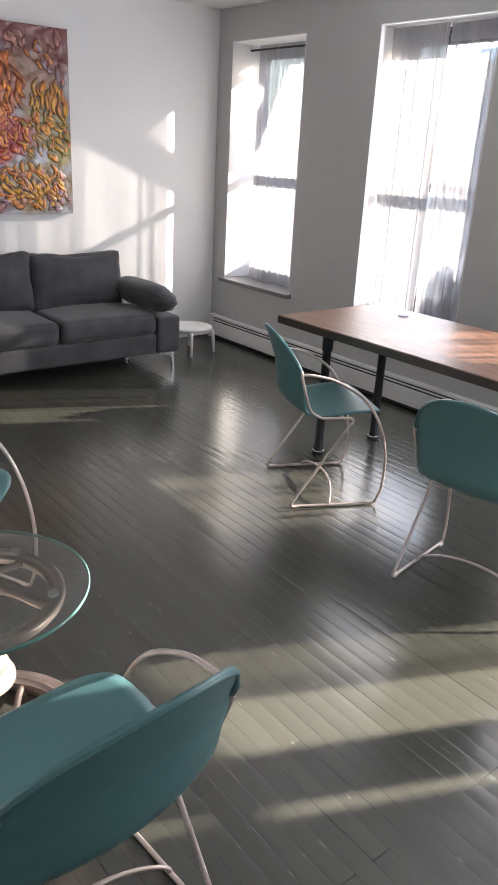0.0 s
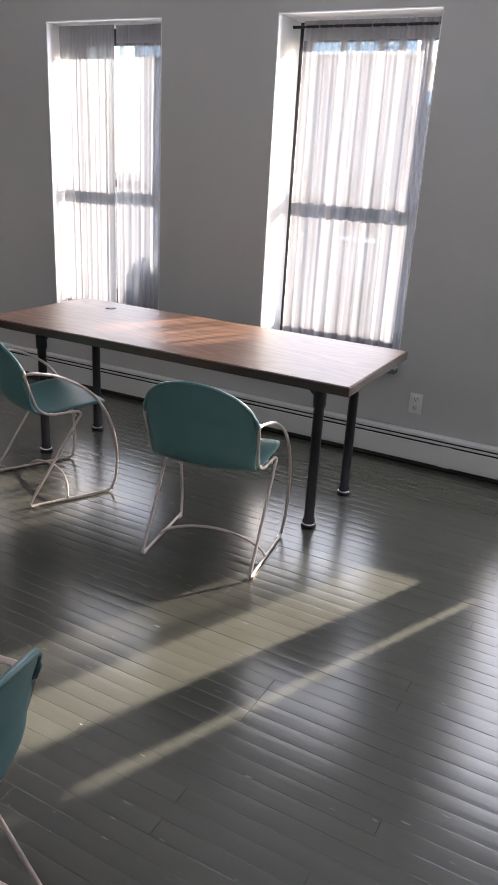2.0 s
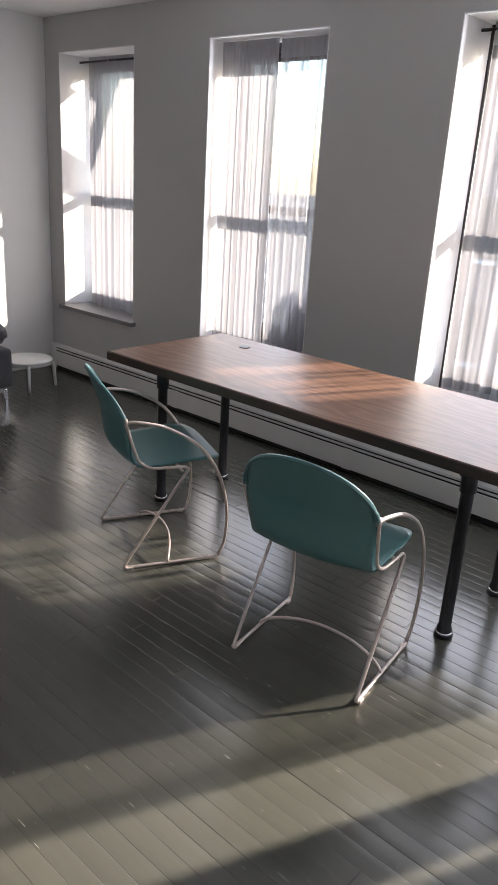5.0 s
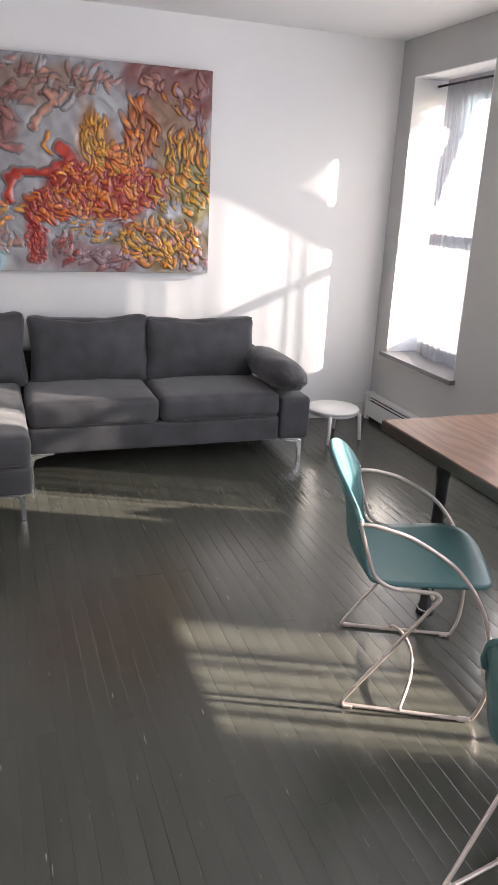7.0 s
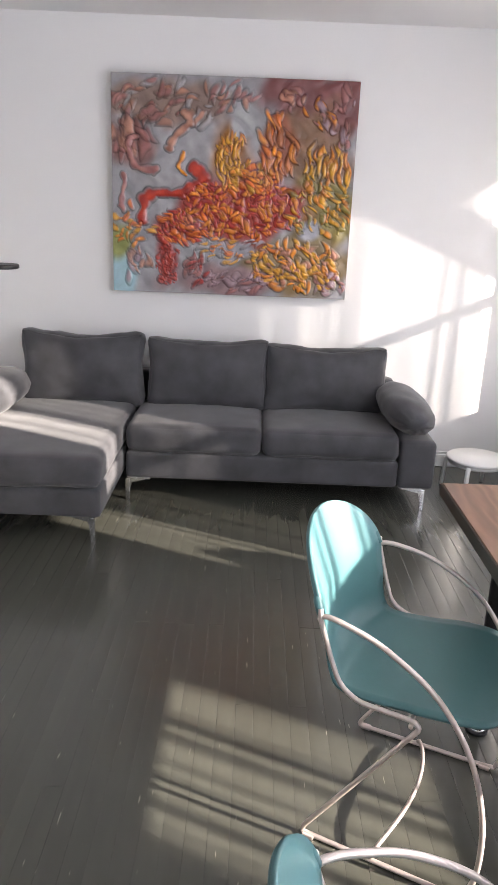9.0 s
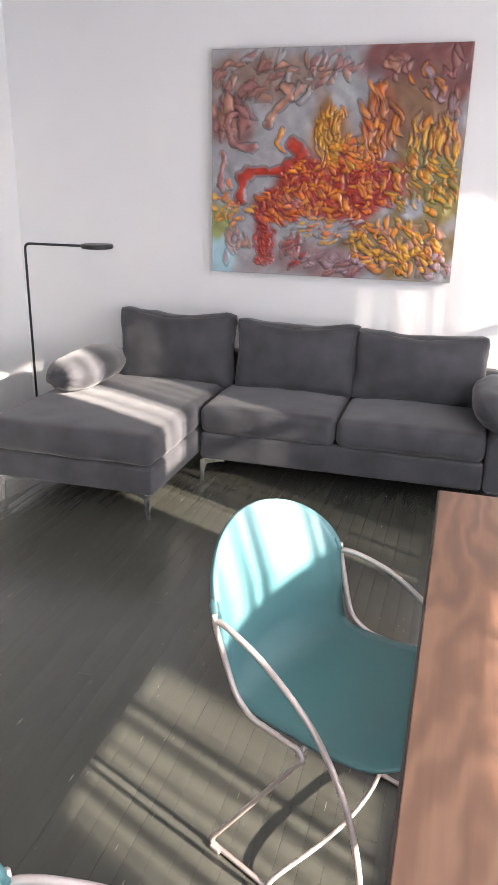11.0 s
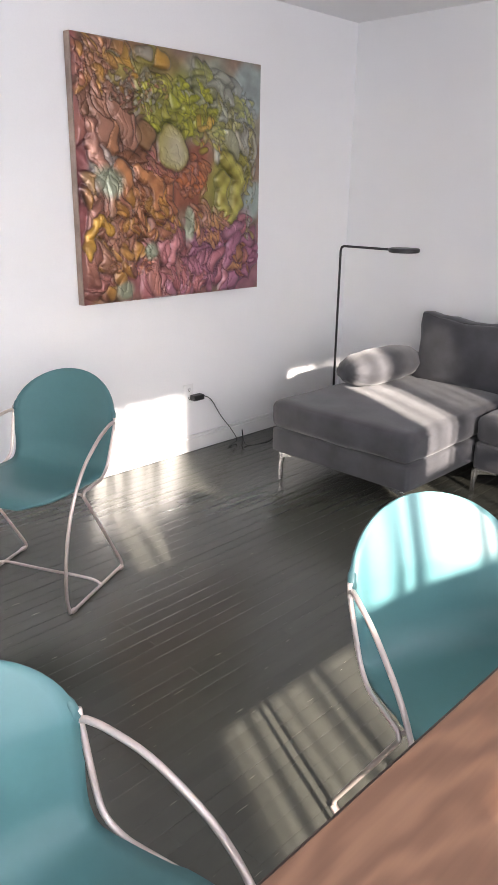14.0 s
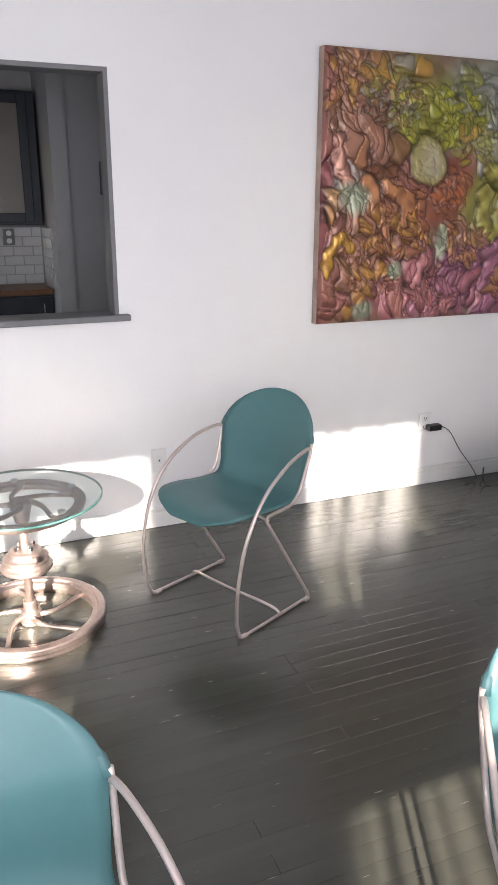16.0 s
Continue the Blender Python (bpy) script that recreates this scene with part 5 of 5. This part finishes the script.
    p = painting(pose(XW, -1.622, 1.622, 0, 0, 90), w, h, d, "orange, green and violet abstract painting on unframed canvas")
    c.sheet("canvas", d, paint_material("poured_paint_violet", 0.28, 0.35), p, "glossy poured paint in high relief")


red_canvas()
violet_canvas()

# ---- outside ----
setting("ground", boxed(-200, 200, -200, 200, -4.3, -4.2), ASPHALT, "grey street far below the windows")


def far_house(y0, y1, x, top, label):
    f = thing("row_house", pose(x, (y0 + y1) / 2, -4.2), label, "house", "houses across the street")
    w, hh = y1 - y0, top + 4.2
    part("wall", boxed(0, 8, -w / 2, w / 2, 0, hh), BRICK_FAR, f)
    part("roof", boxed(-0.25, 8.1, -w / 2 - 0.05, w / 2 + 0.05, hh, hh + 0.35, 0.05), TRIM, f, "pale cornice")
    n = max(2, int(w / 1.9))
    for r in range(int(hh / 3)):
        for i in range(n):
            y = -w / 2 + (i + 0.5) * w / n
            k = part("window", boxed(-0.04, 0.02, y - 0.5, y + 0.5, 0.9 + r * 3, 2.6 + r * 3), SASH, f)
            part("sill", boxed(-0.12, 0.0, y - 0.6, y + 0.6, 0.78 + r * 3, 0.9 + r * 3), TRIM, k)


far_house(-16, -7.5, 17, 3.9, "brick row house with a pale cornice")
far_house(-7.4, 1.0, 17, 3.2, "brick row house with a pale cornice")
far_house(1.1, 10, 17, 4.4, "brick row house with a pale cornice")

# ---- unseen iron stair, added for its diagonal shade through the first window ----
# the plate only widens that shade; it stops short of the window's far jamb
fe = thing("fire_escape_stair", pose(1.2, -0.715, 2.05), "unseen steep black iron stair, added outside to shade the window", "fire escape")
lean = math.atan2(1.87, 1.0)
for nm, q, r, x0, x1 in (("stringer", 0.0, 0.075, 0.0, 0.012), ("flange", 0.070, 0.006, -0.03, 0.012), ("flange", -0.070, 0.006, -0.03, 0.012), ("landing_plate", 0.185, 0.11, 0.013, 0.02)):
    bm = boxed(x0, x1, -3.2, -0.45 if nm == "landing_plate" else 7.08, q - r, q + r, 0.003)
    o = part(nm, bm, IRON, fe)
    o.matrix_basis = pose(0, 0, 0, -math.degrees(lean), 0, 0)

# ---- splashback tiles ----
tm = {}
for wd in (0.148, 0.072):
    bm = box(bmesh.new(), -0.004, 0.004, -wd / 2, wd / 2, -0.036, 0.036, 0.0025, 1)
    me = bpy.data.meshes.new("tile")
    bm.to_mesh(me)
    bm.free()
    me.materials.append(TILE)
    tm[wd] = me
for r in range(6):
    y = -3.166
    first_tile = True
    while y > -4.05:
        wd = 0.072 if (first_tile and r % 2) else 0.148
        o = new("tile", tm[wd])
        o.parent = TILES
        o.location = (-7.2875, y - wd / 2, 0.962 + r * 0.0755)
        y -= wd + 0.004
        first_tile = False
    # the return on the end wall
    x = -7.282
    while x < -6.90:
        o = new("tile", tm[0.072 if (r % 2 and x < -7.25) else 0.148])
        wd = 0.072 if (r % 2 and x < -7.25) else 0.148
        o.parent = TILES
        o.location, o.rotation_euler = (x + wd / 2, -3.1545, 0.962 + r * 0.0755), (0, 0, -math.pi / 2)
        x += wd + 0.004

# ---- floor planks ----
PW, GAP = 0.0600, 0.0001
rnd = random.Random(11)
lengths = [0.9, 1.3, 1.7, 2.1, 2.6, 3.0]
meshes = {}


def plank_mesh(ln):
    bm = bmesh.new()
    hw = PW / 2 - GAP
    prof = [(-hw, -0.010), (-hw, -0.0005), (-hw + 0.0012, -0.0002), (-hw * 0.4, 0.00010), (hw * 0.4, 0.00010), (hw - 0.0012, -0.0002), (hw, -0.0005), (hw, -0.010)]
    a = [bm.verts.new((x, 0, z - 0.0006)) for x, z in prof]
    b = [bm.verts.new((x, -ln + 0.0012, z - 0.0006)) for x, z in prof]
    for i in range(len(prof) - 1):
        bm.faces.new((a[i], a[i + 1], b[i + 1], b[i]))
    bm.faces.new(a[::-1])
    bm.faces.new(b)
    bmesh.ops.recalc_face_normals(bm, faces=bm.faces)
    me = bpy.data.meshes.new("plank")
    bm.to_mesh(me)
    bm.free()
    me.materials.append(PLANK)
    return me


rest_v, rest_f = [], []
count = 0
rows_n = int(4.155 / PW) + 1
for r in range(rows_n):
    x = -PW / 2 - r * PW
    y = rnd.uniform(0.0, 1.1)
    y0 = 0.0
    while y0 > YS + 0.02:
        ln = rnd.choice(lengths[1:]) if y0 < 0 else rnd.choice(lengths)
        if y0 - ln < YS:
            ln = y0 - YS
        key = round(ln, 2)
        if key not in meshes:
            meshes[key] = plank_mesh(ln)
        if count < 300:
            o = new("plank", meshes[key])
            o.parent = FLOOR
            o.location = (x, y0, rnd.uniform(-0.00035, 0.00035))
            o.scale = (rnd.choice((0.988, 0.994, 1.0, 1.0, 1.0)), 1, 1)
            o.rotation_euler = (0, rnd.uniform(-0.0032, 0.0032), 0)
            count += 1
        else:
            me = meshes[key]
            n0 = len(rest_v)
            rest_v += [(v.co.x + x, v.co.y + y0, v.co.z) for v in me.vertices]
            rest_f += [[i + n0 for i in f.vertices] for f in me.polygons]
        y0 -= ln
# the kitchen's boards, joined
for r in range(int((7.3 + XW) / 0.12) + 1):
    x0, n0 = XW - r * 0.12, len(rest_v)
    rest_v += [(x0 - 0.001, YS, -0.0012), (x0 - 0.119, YS, -0.0012), (x0 - 0.119, 0, -0.0012), (x0 - 0.001, 0, -0.0012)]
    rest_f.append([n0, n0 + 1, n0 + 2, n0 + 3])
me = bpy.data.meshes.new("plank_rest")
me.from_pydata(rest_v, [], rest_f)
me.materials.append(PLANK)
o = new("plank_rest", me)
o.parent = FLOOR
o["kind"] = "stuff"
